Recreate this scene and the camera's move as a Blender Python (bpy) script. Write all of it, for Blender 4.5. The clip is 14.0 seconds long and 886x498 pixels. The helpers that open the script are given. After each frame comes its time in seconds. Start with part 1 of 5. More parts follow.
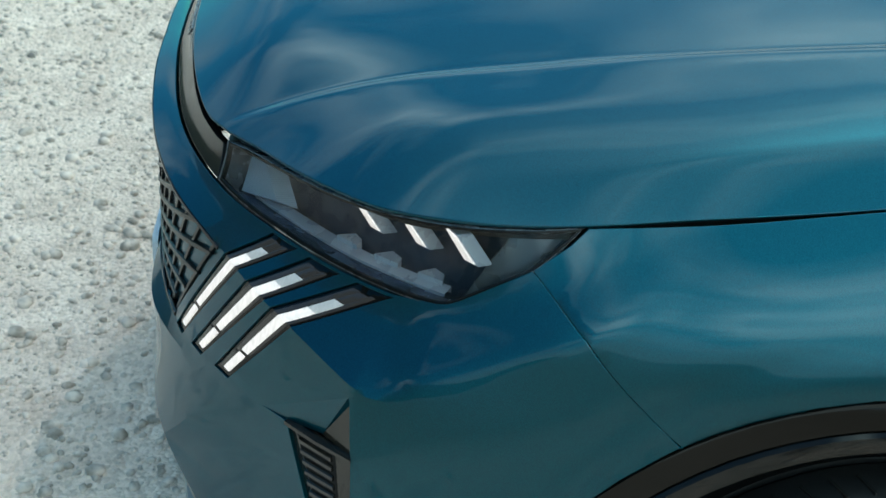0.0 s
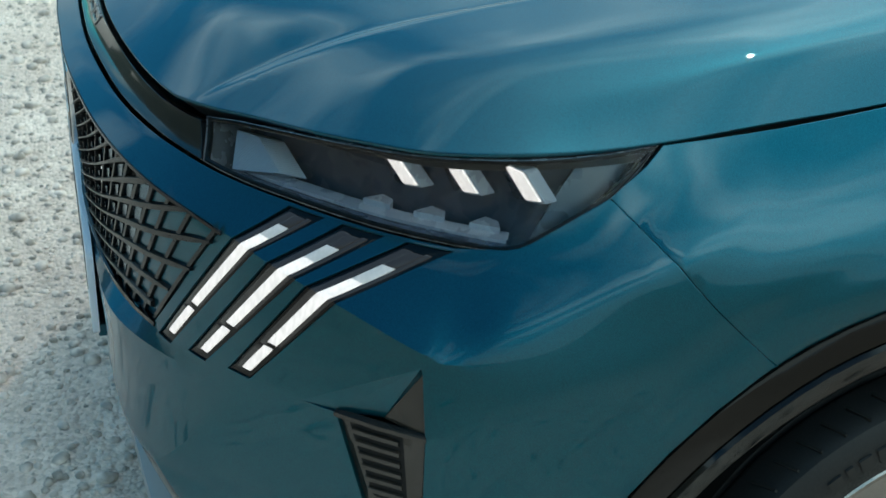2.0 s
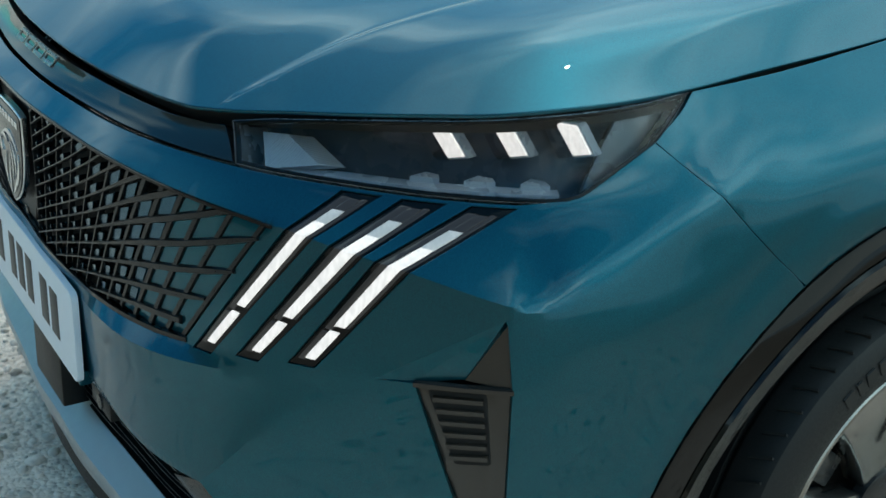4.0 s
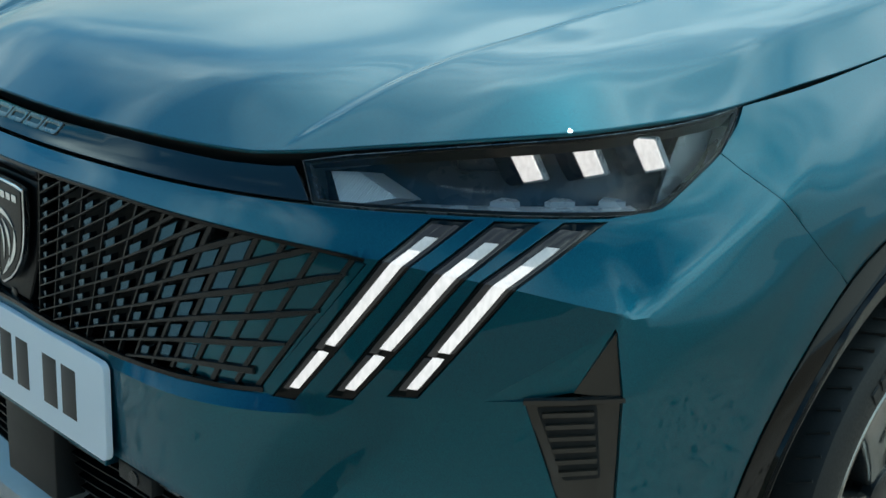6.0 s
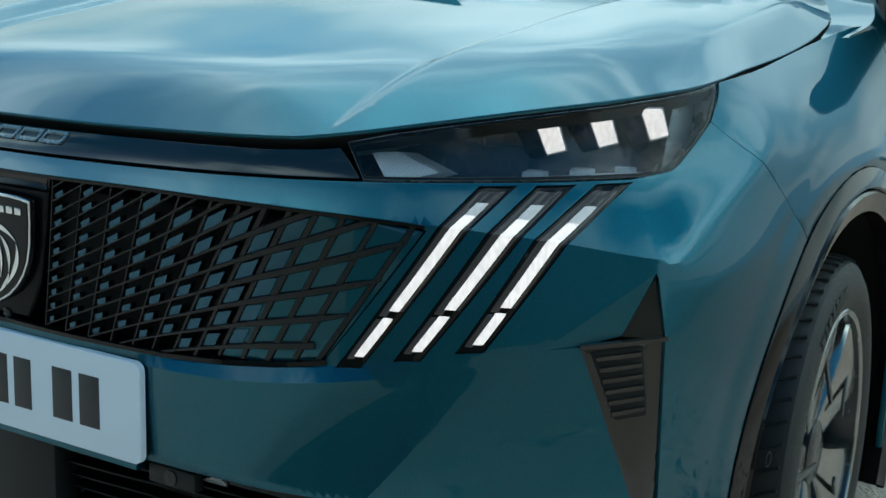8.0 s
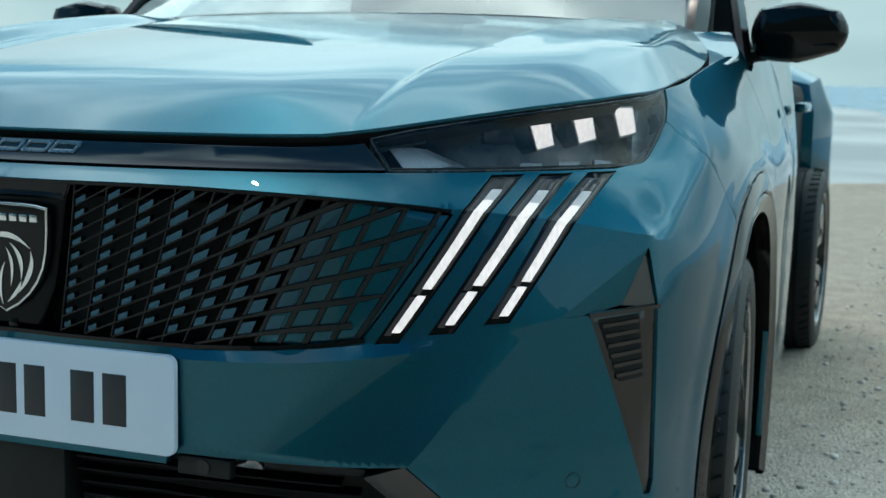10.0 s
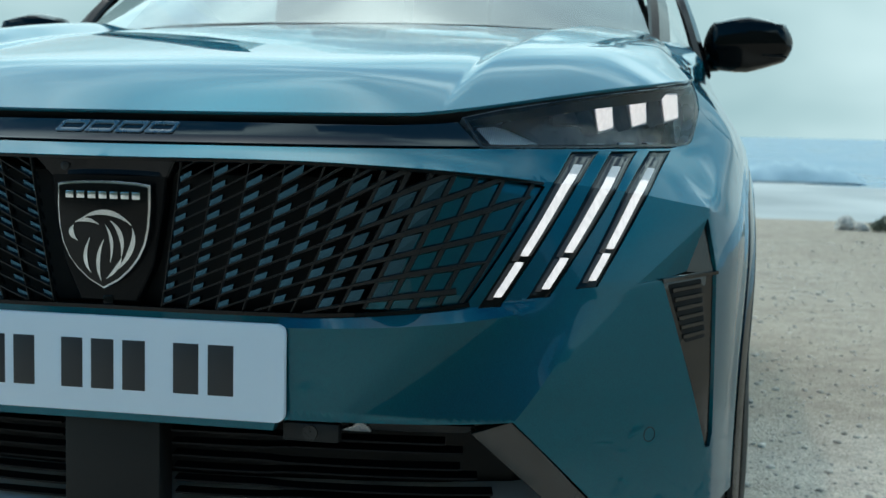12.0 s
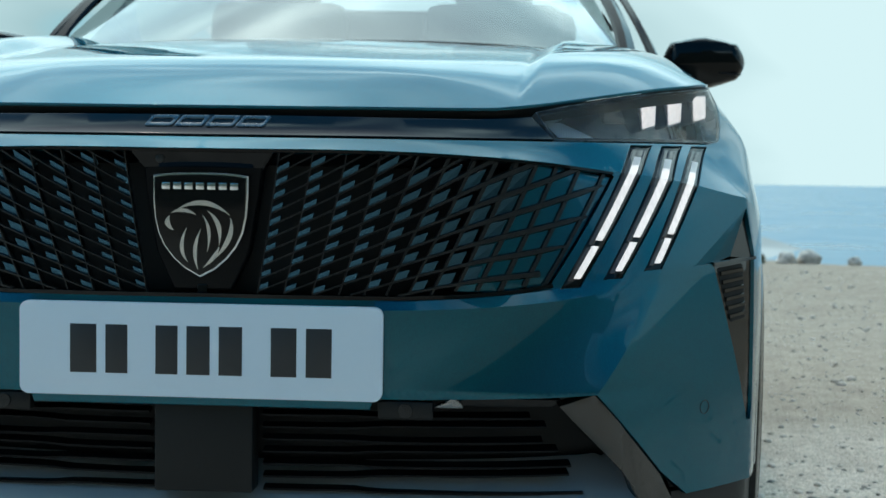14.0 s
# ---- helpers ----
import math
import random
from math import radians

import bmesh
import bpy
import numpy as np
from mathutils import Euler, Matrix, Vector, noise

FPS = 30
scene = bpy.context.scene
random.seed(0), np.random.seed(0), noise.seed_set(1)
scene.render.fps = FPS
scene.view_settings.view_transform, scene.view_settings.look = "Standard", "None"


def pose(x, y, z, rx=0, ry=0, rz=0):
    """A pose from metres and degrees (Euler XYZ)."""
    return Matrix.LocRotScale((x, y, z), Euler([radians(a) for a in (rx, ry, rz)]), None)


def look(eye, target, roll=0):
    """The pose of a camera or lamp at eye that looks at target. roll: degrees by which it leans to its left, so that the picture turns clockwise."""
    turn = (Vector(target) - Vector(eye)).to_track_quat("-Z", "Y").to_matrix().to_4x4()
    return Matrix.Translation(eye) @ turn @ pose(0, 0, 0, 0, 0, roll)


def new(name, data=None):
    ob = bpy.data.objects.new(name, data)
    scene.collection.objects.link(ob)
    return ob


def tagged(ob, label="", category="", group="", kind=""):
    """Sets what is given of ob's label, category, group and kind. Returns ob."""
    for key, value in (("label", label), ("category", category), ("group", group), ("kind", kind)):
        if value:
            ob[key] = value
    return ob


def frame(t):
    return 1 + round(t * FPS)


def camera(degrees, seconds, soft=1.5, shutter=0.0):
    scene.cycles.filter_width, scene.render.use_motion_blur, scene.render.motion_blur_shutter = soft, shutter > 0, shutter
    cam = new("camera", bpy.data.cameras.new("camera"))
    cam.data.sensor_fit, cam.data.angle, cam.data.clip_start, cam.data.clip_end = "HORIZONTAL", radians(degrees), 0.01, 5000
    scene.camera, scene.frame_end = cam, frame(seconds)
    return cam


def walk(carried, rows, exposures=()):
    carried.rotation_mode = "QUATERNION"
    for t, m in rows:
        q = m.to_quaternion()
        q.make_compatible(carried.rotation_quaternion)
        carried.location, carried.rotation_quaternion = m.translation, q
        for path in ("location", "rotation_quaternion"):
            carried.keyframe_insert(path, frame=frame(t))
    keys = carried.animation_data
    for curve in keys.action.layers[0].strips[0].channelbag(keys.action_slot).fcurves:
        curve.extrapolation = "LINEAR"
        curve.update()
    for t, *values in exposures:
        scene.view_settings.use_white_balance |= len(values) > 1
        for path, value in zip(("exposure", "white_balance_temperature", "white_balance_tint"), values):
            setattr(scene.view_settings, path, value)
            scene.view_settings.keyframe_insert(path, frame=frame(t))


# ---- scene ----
# camera: fitted eye, aim and lean, second by second
cam = camera(36.8, 14.0)
PATH = [
    (0, (2.131, 0.343, 1.813), (0.452, 0.466, 0.733), 3.7),
    (0.5, (2.095, 0.263, 1.758), (0.405, 0.483, 0.712), 3.6),
    (1.5, (2.031, 0.084, 1.658), (0.358, 0.506, 0.647), 3.4),
    (2, (2.005, -0.021, 1.623), (0.359, 0.518, 0.622), 3.2),
    (4.5, (1.954, -0.543, 1.421), (0.425, 0.516, 0.683), 2.6),
    (5, (1.9, -0.638, 1.386), (0.407, 0.505, 0.704), 2.7),
    (5.5, (1.825, -0.735, 1.362), (0.395, 0.506, 0.716), 2.6),
    (6, (1.765, -0.83, 1.324), (0.402, 0.508, 0.731), 2.4),
    (6.5, (1.701, -0.919, 1.291), (0.416, 0.512, 0.744), 2.2),
    (7, (1.644, -1.012, 1.262), (0.439, 0.5, 0.752), 2.0),
    (7.5, (1.583, -1.118, 1.223), (0.463, 0.47, 0.75), 1.9),
    (8, (1.529, -1.227, 1.162), (0.486, 0.429, 0.748), 1.7),
    (10.5, (1.165, -1.637, 0.998), (0.563, 0.255, 0.759), 1.2),
    (11, (1.07, -1.702, 0.96), (0.539, 0.213, 0.742), 1.2),
    (11.5, (0.977, -1.766, 0.938), (0.511, 0.169, 0.737), 1.2),
    (12, (0.88, -1.817, 0.922), (0.485, 0.135, 0.739), 1.2),
    (12.5, (0.783, -1.866, 0.893), (0.456, 0.101, 0.738), 1.1),
    (13, (0.685, -1.904, 0.875), (0.429, 0.074, 0.733), 1.1),
    (13.5, (0.581, -1.947, 0.85), (0.403, 0.042, 0.728), 1.0),
    (14, (0.498, -1.994, 0.833), (0.371, -0.001, 0.723), 0.9),
]
walk(cam, [(t, look(eye, target, roll)) for t, eye, target, roll in PATH], exposures=[(0, 1.2, 7150, 13), (14, 1.08, 6850, 13)])
cam.data.dof.use_dof = True
cam.data.dof.focus_distance = 1.88
cam.data.dof.aperture_fstop = 9.0

# ---------------------------------------------------------------- light
SUN_DIR = Vector((-0.30, 0.32, 0.90)).normalized()
world = bpy.data.worlds.new("sky")
scene.world = world
world.use_nodes = True
wn, wl = world.node_tree.nodes, world.node_tree.links
wn.clear()


def wnode(kind, **inputs):
    node = wn.new(kind)
    for key, value in inputs.items():
        node.inputs[key].default_value = value
    return node


w_out = wnode("ShaderNodeOutputWorld")
w_bg = wnode("ShaderNodeBackground", Strength=0.15)
w_sky = wnode("ShaderNodeTexSky")
w_sky.sky_type = "NISHITA"
w_sky.sun_disc = False
w_sky.sun_elevation = math.asin(SUN_DIR.z)
w_sky.sun_rotation = math.atan2(SUN_DIR.x, SUN_DIR.y)
w_sky.dust_density = 0.6
w_sky.altitude = 1500
w_tc = wnode("ShaderNodeTexCoord")
w_map = wnode("ShaderNodeMapping", Scale=(1.0, 1.0, 2.5), Location=(0.3, 0.1, 0.0))
w_noise = wnode("ShaderNodeTexNoise", Scale=2.2, Detail=4.0, Roughness=0.45, Distortion=0.3)
# clouds thicken towards the sea
w_side = wn.new("ShaderNodeVectorMath")
w_side.operation = "DOT_PRODUCT"
w_side.inputs[1].default_value = (-0.025, 0.19, 0.0)
w_add = wn.new("ShaderNodeMath")
w_add.operation = "ADD"
# a thick veil stands overhead, thinner clouds below it
w_split = wnode("ShaderNodeSeparateXYZ")
w_high = wn.new("ShaderNodeFloatCurve")
w_high.mapping.use_clip = False
high = w_high.mapping.curves[0].points
high[0].location, high[1].location = (0.0, 0.08), (1.0, -0.08)
high.new(0.12, 0.06)
high.new(0.35, 0.01)
high.new(0.62, -0.10)
high.new(0.86, -0.12)
w_high.mapping.update()
w_flank, w_flank_gain = wn.new("ShaderNodeMath"), wn.new("ShaderNodeMath")
w_flank.operation, w_flank_gain.operation = "MAXIMUM", "MULTIPLY_ADD"
w_flank.inputs[1].default_value = 0.0
w_flank_gain.inputs[1].default_value = 0.13
w_sum = wn.new("ShaderNodeMath")
w_sum.operation = "ADD"
w_ramp = wnode("ShaderNodeValToRGB")
w_ramp.color_ramp.elements[0].position = 0.36
w_ramp.color_ramp.elements[1].position = 0.66
w_mix = wnode("ShaderNodeMix")
w_mix.data_type = "RGBA"
w_tone = wnode("ShaderNodeValToRGB")
w_tone.color_ramp.elements[0].position, w_tone.color_ramp.elements[0].color = 0.44, (0.32, 0.55, 0.61, 1)
w_tone.color_ramp.elements[1].position, w_tone.color_ramp.elements[1].color = 0.65, (0.66, 0.94, 1.0, 1)
w_veil = wn.new("ShaderNodeMath")
w_veil.operation = "ADD"
w_gain = wnode("ShaderNodeVectorMath")
w_gain.operation = "SCALE"
# clouds are brighter overhead than at the horizon
w_rise = wn.new("ShaderNodeMapRange")
w_rise.interpolation_type = "SMOOTHSTEP"
w_rise.inputs["From Min"].default_value, w_rise.inputs["From Max"].default_value = 0.12, 0.62
w_rise.inputs["To Min"].default_value, w_rise.inputs["To Max"].default_value = 3.05, 12.5
w_tint = wnode("ShaderNodeMix")
w_tint.data_type, w_tint.blend_type = "RGBA", "MULTIPLY"
w_tint.inputs["Factor"].default_value = 1.0
w_tint.inputs["B"].default_value = (0.055, 0.47, 0.55, 1)
wl.new(w_tc.outputs["Generated"], w_map.inputs["Vector"])
wl.new(w_map.outputs["Vector"], w_noise.inputs["Vector"])
wl.new(w_tc.outputs["Generated"], w_side.inputs[0])
wl.new(w_flank_gain.outputs["Value"], w_add.inputs[0])
wl.new(w_side.outputs["Value"], w_add.inputs[1])
wl.new(w_tc.outputs["Generated"], w_split.inputs["Vector"])
wl.new(w_split.outputs["X"], w_flank.inputs[0])
wl.new(w_flank.outputs["Value"], w_flank_gain.inputs[0])
wl.new(w_noise.outputs["Fac"], w_flank_gain.inputs[2])
wl.new(w_split.outputs["Z"], w_high.inputs["Value"])
wl.new(w_add.outputs["Value"], w_sum.inputs[0])
wl.new(w_high.outputs["Value"], w_sum.inputs[1])
w_add = w_sum
wl.new(w_add.outputs["Value"], w_ramp.inputs["Fac"])
wl.new(w_ramp.outputs["Color"], w_mix.inputs["Factor"])
wl.new(w_flank_gain.outputs["Value"], w_veil.inputs[0])
wl.new(w_high.outputs["Value"], w_veil.inputs[1])
wl.new(w_veil.outputs["Value"], w_tone.inputs["Fac"])
wl.new(w_tone.outputs["Color"], w_gain.inputs[0])
wl.new(w_split.outputs["Z"], w_rise.inputs["Value"])
wl.new(w_rise.outputs["Result"], w_gain.inputs["Scale"])
wl.new(w_gain.outputs["Vector"], w_mix.inputs["B"])
wl.new(w_sky.outputs["Color"], w_tint.inputs["A"])
wl.new(w_tint.outputs["Result"], w_mix.inputs["A"])
# thin cloud spreads the sun's light into a wide soft glow
w_near = wn.new("ShaderNodeVectorMath")
w_near.operation = "DOT_PRODUCT"
w_near.inputs[1].default_value = SUN_DIR
w_pos, w_pow = wn.new("ShaderNodeMath"), wn.new("ShaderNodeMath")
w_pos.operation, w_pow.operation = "MAXIMUM", "POWER"
w_pos.inputs[1].default_value, w_pow.inputs[1].default_value = 0.0, 9.0
w_halo = wn.new("ShaderNodeVectorMath")
w_halo.operation = "SCALE"
w_halo.inputs[0].default_value = (3.7, 3.5, 3.1)
w_total = wn.new("ShaderNodeVectorMath")
w_total.operation = "ADD"
wl.new(w_tc.outputs["Generated"], w_near.inputs[0])
wl.new(w_near.outputs["Value"], w_pos.inputs[0])
wl.new(w_pos.outputs["Value"], w_pow.inputs[0])
wl.new(w_pow.outputs["Value"], w_halo.inputs["Scale"])
wl.new(w_mix.outputs["Result"], w_total.inputs[0])
wl.new(w_halo.outputs["Vector"], w_total.inputs[1])
wl.new(w_total.outputs["Vector"], w_bg.inputs["Color"])
wl.new(w_bg.outputs["Background"], w_out.inputs["Surface"])

sun = new("sun", bpy.data.lights.new("sun", "SUN"))
sun.data.energy = 0.16
sun.data.angle = radians(0.8)
sun.data.color = (1.0, 0.96, 0.88)
sun.matrix_world = look((0, 0, 30), Vector((0, 0, 30)) - SUN_DIR)


# ---------------------------------------------------------------- materials
def material(name, color=(0.5, 0.5, 0.5), rough=0.5, metal=0.0, **more):
    m = bpy.data.materials.new(name)
    m.use_nodes = True
    b = m.node_tree.nodes["Principled BSDF"]
    b.inputs["Base Color"].default_value = (*color, 1)
    b.inputs["Roughness"].default_value = rough
    b.inputs["Metallic"].default_value = metal
    for key, value in more.items():
        b.inputs[key.replace("_", " ")].default_value = value
    return m


def grain(m, scale, bump=0.0, distance=0.001, rough=None, tone=None, detail=4.0):
    """Noise in object space: relief, gloss and tone of a surface."""
    n, l = m.node_tree.nodes, m.node_tree.links
    b = n["Principled BSDF"]
    tc = n.new("ShaderNodeTexCoord")
    tex = n.new("ShaderNodeTexNoise")
    tex.inputs["Scale"].default_value = scale
    tex.inputs["Detail"].default_value = detail
    l.new(tc.outputs["Object"], tex.inputs["Vector"])
    if bump:
        bm_node = n.new("ShaderNodeBump")
        bm_node.inputs["Strength"].default_value = bump
        bm_node.inputs["Distance"].default_value = distance
        l.new(tex.outputs["Fac"], bm_node.inputs["Height"])
        l.new(bm_node.outputs["Normal"], b.inputs["Normal"])
    if rough:
        mr = n.new("ShaderNodeMapRange")
        mr.inputs["To Min"].default_value, mr.inputs["To Max"].default_value = rough
        mr.inputs["From Min"].default_value, mr.inputs["From Max"].default_value = 0.35, 0.65
        l.new(tex.outputs["Fac"], mr.inputs["Value"])
        l.new(mr.outputs["Result"], b.inputs["Roughness"])
    if tone:
        cr = n.new("ShaderNodeValToRGB")
        cr.color_ramp.elements[0].color = (*tone[0], 1)
        cr.color_ramp.elements[1].color = (*tone[1], 1)
        cr.color_ramp.elements[0].position, cr.color_ramp.elements[1].position = 0.35, 0.65
        l.new(tex.outputs["Fac"], cr.inputs["Fac"])
        l.new(cr.outputs["Color"], b.inputs["Base Color"])
    return m


def paint_material():
    """Metallic lacquer: fine flakes under a clear coat."""
    m = material("blue_paint", (0.003, 0.16, 0.22), 0.40, 0.95, Coat_Weight=1.0, Coat_Roughness=0.008, Coat_IOR=1.35)
    m.node_tree.nodes["Principled BSDF"].inputs["Specular Tint"].default_value = (0.005, 0.48, 0.60, 1)
    n, l = m.node_tree.nodes, m.node_tree.links
    b = n["Principled BSDF"]
    tc = n.new("ShaderNodeTexCoord")
    flake = n.new("ShaderNodeTexVoronoi")
    flake.inputs["Scale"].default_value = 1500
    l.new(tc.outputs["Object"], flake.inputs["Vector"])
    cr = n.new("ShaderNodeValToRGB")
    cr.color_ramp.elements[0].color = (0.0001, 0.057, 0.088, 1)
    cr.color_ramp.elements[1].color = (0.0003, 0.108, 0.150, 1)
    l.new(flake.outputs["Color"], cr.inputs["Fac"])
    l.new(cr.outputs["Color"], b.inputs["Base Color"])
    dust = n.new("ShaderNodeTexNoise")
    dust.inputs["Scale"].default_value = 9
    dust.inputs["Detail"].default_value = 6
    l.new(tc.outputs["Object"], dust.inputs["Vector"])
    mr = n.new("ShaderNodeMapRange")
    mr.inputs["To Min"].default_value, mr.inputs["To Max"].default_value = 0.002, 0.014
    l.new(dust.outputs["Fac"], mr.inputs["Value"])
    l.new(mr.outputs["Result"], b.inputs["Coat Roughness"])
    return m


PAINT = paint_material()
GLOSS = grain(material("gloss_black", (0.004, 0.004, 0.0045), 0.07, IOR=1.32), 14, rough=(0.06, 0.12))
BAND = grain(material("band_gloss", (0.008, 0.008, 0.009), 0.12, IOR=1.6), 14, rough=(0.08, 0.15))
BRONZE = grain(material("dark_trim", (0.026, 0.021, 0.017), 0.08, 0.1, IOR=1.58), 18, rough=(0.06, 0.11))
ARCH = grain(material("arch_gloss", (0.010, 0.008, 0.007), 0.06, IOR=1.38), 9, rough=(0.04, 0.09))
PLASTIC = grain(material("black_plastic", (0.0075, 0.0078, 0.008), 0.5, IOR=1.35), 900, bump=0.25, distance=0.0004, rough=(0.42, 0.58))
FACET = grain(material("satin_facet", (0.030, 0.085, 0.125), 0.2, 0.9), 60, rough=(0.16, 0.26))
SLAT = grain(material("slat_plastic", (0.009, 0.0095, 0.010), 0.28, IOR=1.42), 500, bump=0.12, distance=0.0003, rough=(0.26, 0.4))
INTAKE = grain(material("intake_plastic", (0.0025, 0.003, 0.004), 0.3, IOR=1.22), 500, bump=0.12, distance=0.0003, rough=(0.26, 0.4))
# near-black, stands in for the deep shade inside gaps and hollows
HOLLOW_SHADE = material("hollow_shade", (0.0015, 0.0015, 0.0016), 0.8)
SEAL = material("rubber_seal", (0.008, 0.008, 0.008), 0.55)
CHROME = grain(material("satin_chrome", (0.62, 0.63, 0.64), 0.18, 1.0), 60, rough=(0.12, 0.24))
BADGE = grain(material("badge_metal", (0.22, 0.225, 0.23), 0.28, 0.9), 60, rough=(0.22, 0.34))
PLATE = grain(material("plate_white", (0.70, 0.77, 0.84), 0.35), 40, rough=(0.28, 0.42))
INK = material("plate_ink", (0.02, 0.02, 0.022), 0.5)
RUBBER = grain(material("tyre_rubber", (0.009, 0.0095, 0.010), 0.55, IOR=1.4), 300, bump=0.3, distance=0.0006, rough=(0.45, 0.62))
ALLOY = grain(material("alloy_grey", (0.30, 0.29, 0.28), 0.16, 0.95), 40, rough=(0.12, 0.2))
ALLOY_DARK = grain(material("alloy_black", (0.015, 0.015, 0.016), 0.2), 40, rough=(0.14, 0.28))
LAMP_GREY = grain(material("lamp_bowl", (0.26, 0.30, 0.34), 0.3, 0.6), 30, rough=(0.22, 0.38))
SMOKED = grain(material("lamp_smoke", (0.07, 0.085, 0.095), 0.3, 0.5), 30, rough=(0.22, 0.38))
LAMP_BLUE = grain(material("lamp_floor", (0.045, 0.075, 0.125), 0.25, 0.5), 30, rough=(0.2, 0.34))
REFLECT = grain(material("lamp_reflector", (0.36, 0.39, 0.43), 0.3, 0.15), 30, rough=(0.2, 0.34))
LAMP_DARK = grain(material("lamp_housing", (0.020, 0.035, 0.056), 0.25, IOR=1.35), 40, rough=(0.2, 0.36))
GLASS_LENS = material("lamp_glass", (0.97, 0.98, 1.0), 0.0, Transmission_Weight=1.0, IOR=1.02, Coat_Weight=0.6, Coat_Roughness=0.0, Coat_IOR=1.44)
WINDOW = material("window_glass", (0.42, 0.50, 0.50), 0.0, Transmission_Weight=1.0, IOR=1.02, Coat_Weight=1.0, Coat_Roughness=0.0, Coat_IOR=2.3)
GLOW = material("lit_lamp", (0.45, 0.45, 0.45), 0.4, Emission_Strength=0.78)
GLOW.node_tree.nodes["Principled BSDF"].inputs["Emission Color"].default_value = (0.97, 0.99, 1.0, 1)
GLOW_SOFT = material("half_lit_lamp", (0.5, 0.5, 0.5), 0.4, Emission_Strength=0.42)
GLOW_SOFT.node_tree.nodes["Principled BSDF"].inputs["Emission Color"].default_value = (0.97, 0.99, 1.0, 1)
DIM = material("lamp_diffuser", (0.014, 0.015, 0.017), 0.15, Emission_Strength=0.008)
DIM.node_tree.nodes["Principled BSDF"].inputs["Emission Color"].default_value = (0.97, 0.99, 1.0, 1)


for guide, low_e, high_e in ((GLOW, .26, .36), (GLOW_SOFT, .04, .10)):
    gn, gl = guide.node_tree.nodes, guide.node_tree.links
    g_tc, g_map, g_tex, g_mr = gn.new("ShaderNodeTexCoord"), gn.new("ShaderNodeMapping"), gn.new("ShaderNodeTexNoise"), gn.new("ShaderNodeMapRange")
    g_map.inputs["Scale"].default_value = (240, 240, 60)
    g_tex.inputs["Scale"].default_value, g_tex.inputs["Detail"].default_value = 1.0, 3.0
    g_mr.inputs["From Min"].default_value, g_mr.inputs["From Max"].default_value = .35, .65
    g_mr.inputs["To Min"].default_value, g_mr.inputs["To Max"].default_value = low_e, high_e
    gl.new(g_tc.outputs["Object"], g_map.inputs["Vector"])
    gl.new(g_map.outputs["Vector"], g_tex.inputs["Vector"])
    gl.new(g_tex.outputs["Fac"], g_mr.inputs["Value"])
    gl.new(g_mr.outputs["Result"], gn["Principled BSDF"].inputs["Emission Strength"])


AMBER = material("led_amber", (0.3, 0.25, 0.1), 0.3, Emission_Strength=0.12)
AMBER.node_tree.nodes["Principled BSDF"].inputs["Emission Color"].default_value = (1.0, 0.85, 0.35, 1)
SKID = grain(material("skid_grey", (0.30, 0.33, 0.35), 0.35, 0.4), 60, rough=(0.28, 0.42))
SEAT = grain(material("seat_cloth", (0.014, 0.016, 0.018), 0.9), 80, bump=0.2)
STONE = grain(material("stone", (0.5, 0.47, 0.43), 0.9), 25, bump=0.5, distance=0.004, tone=((0.36, 0.30, 0.25), (0.92, 0.77, 0.67)))


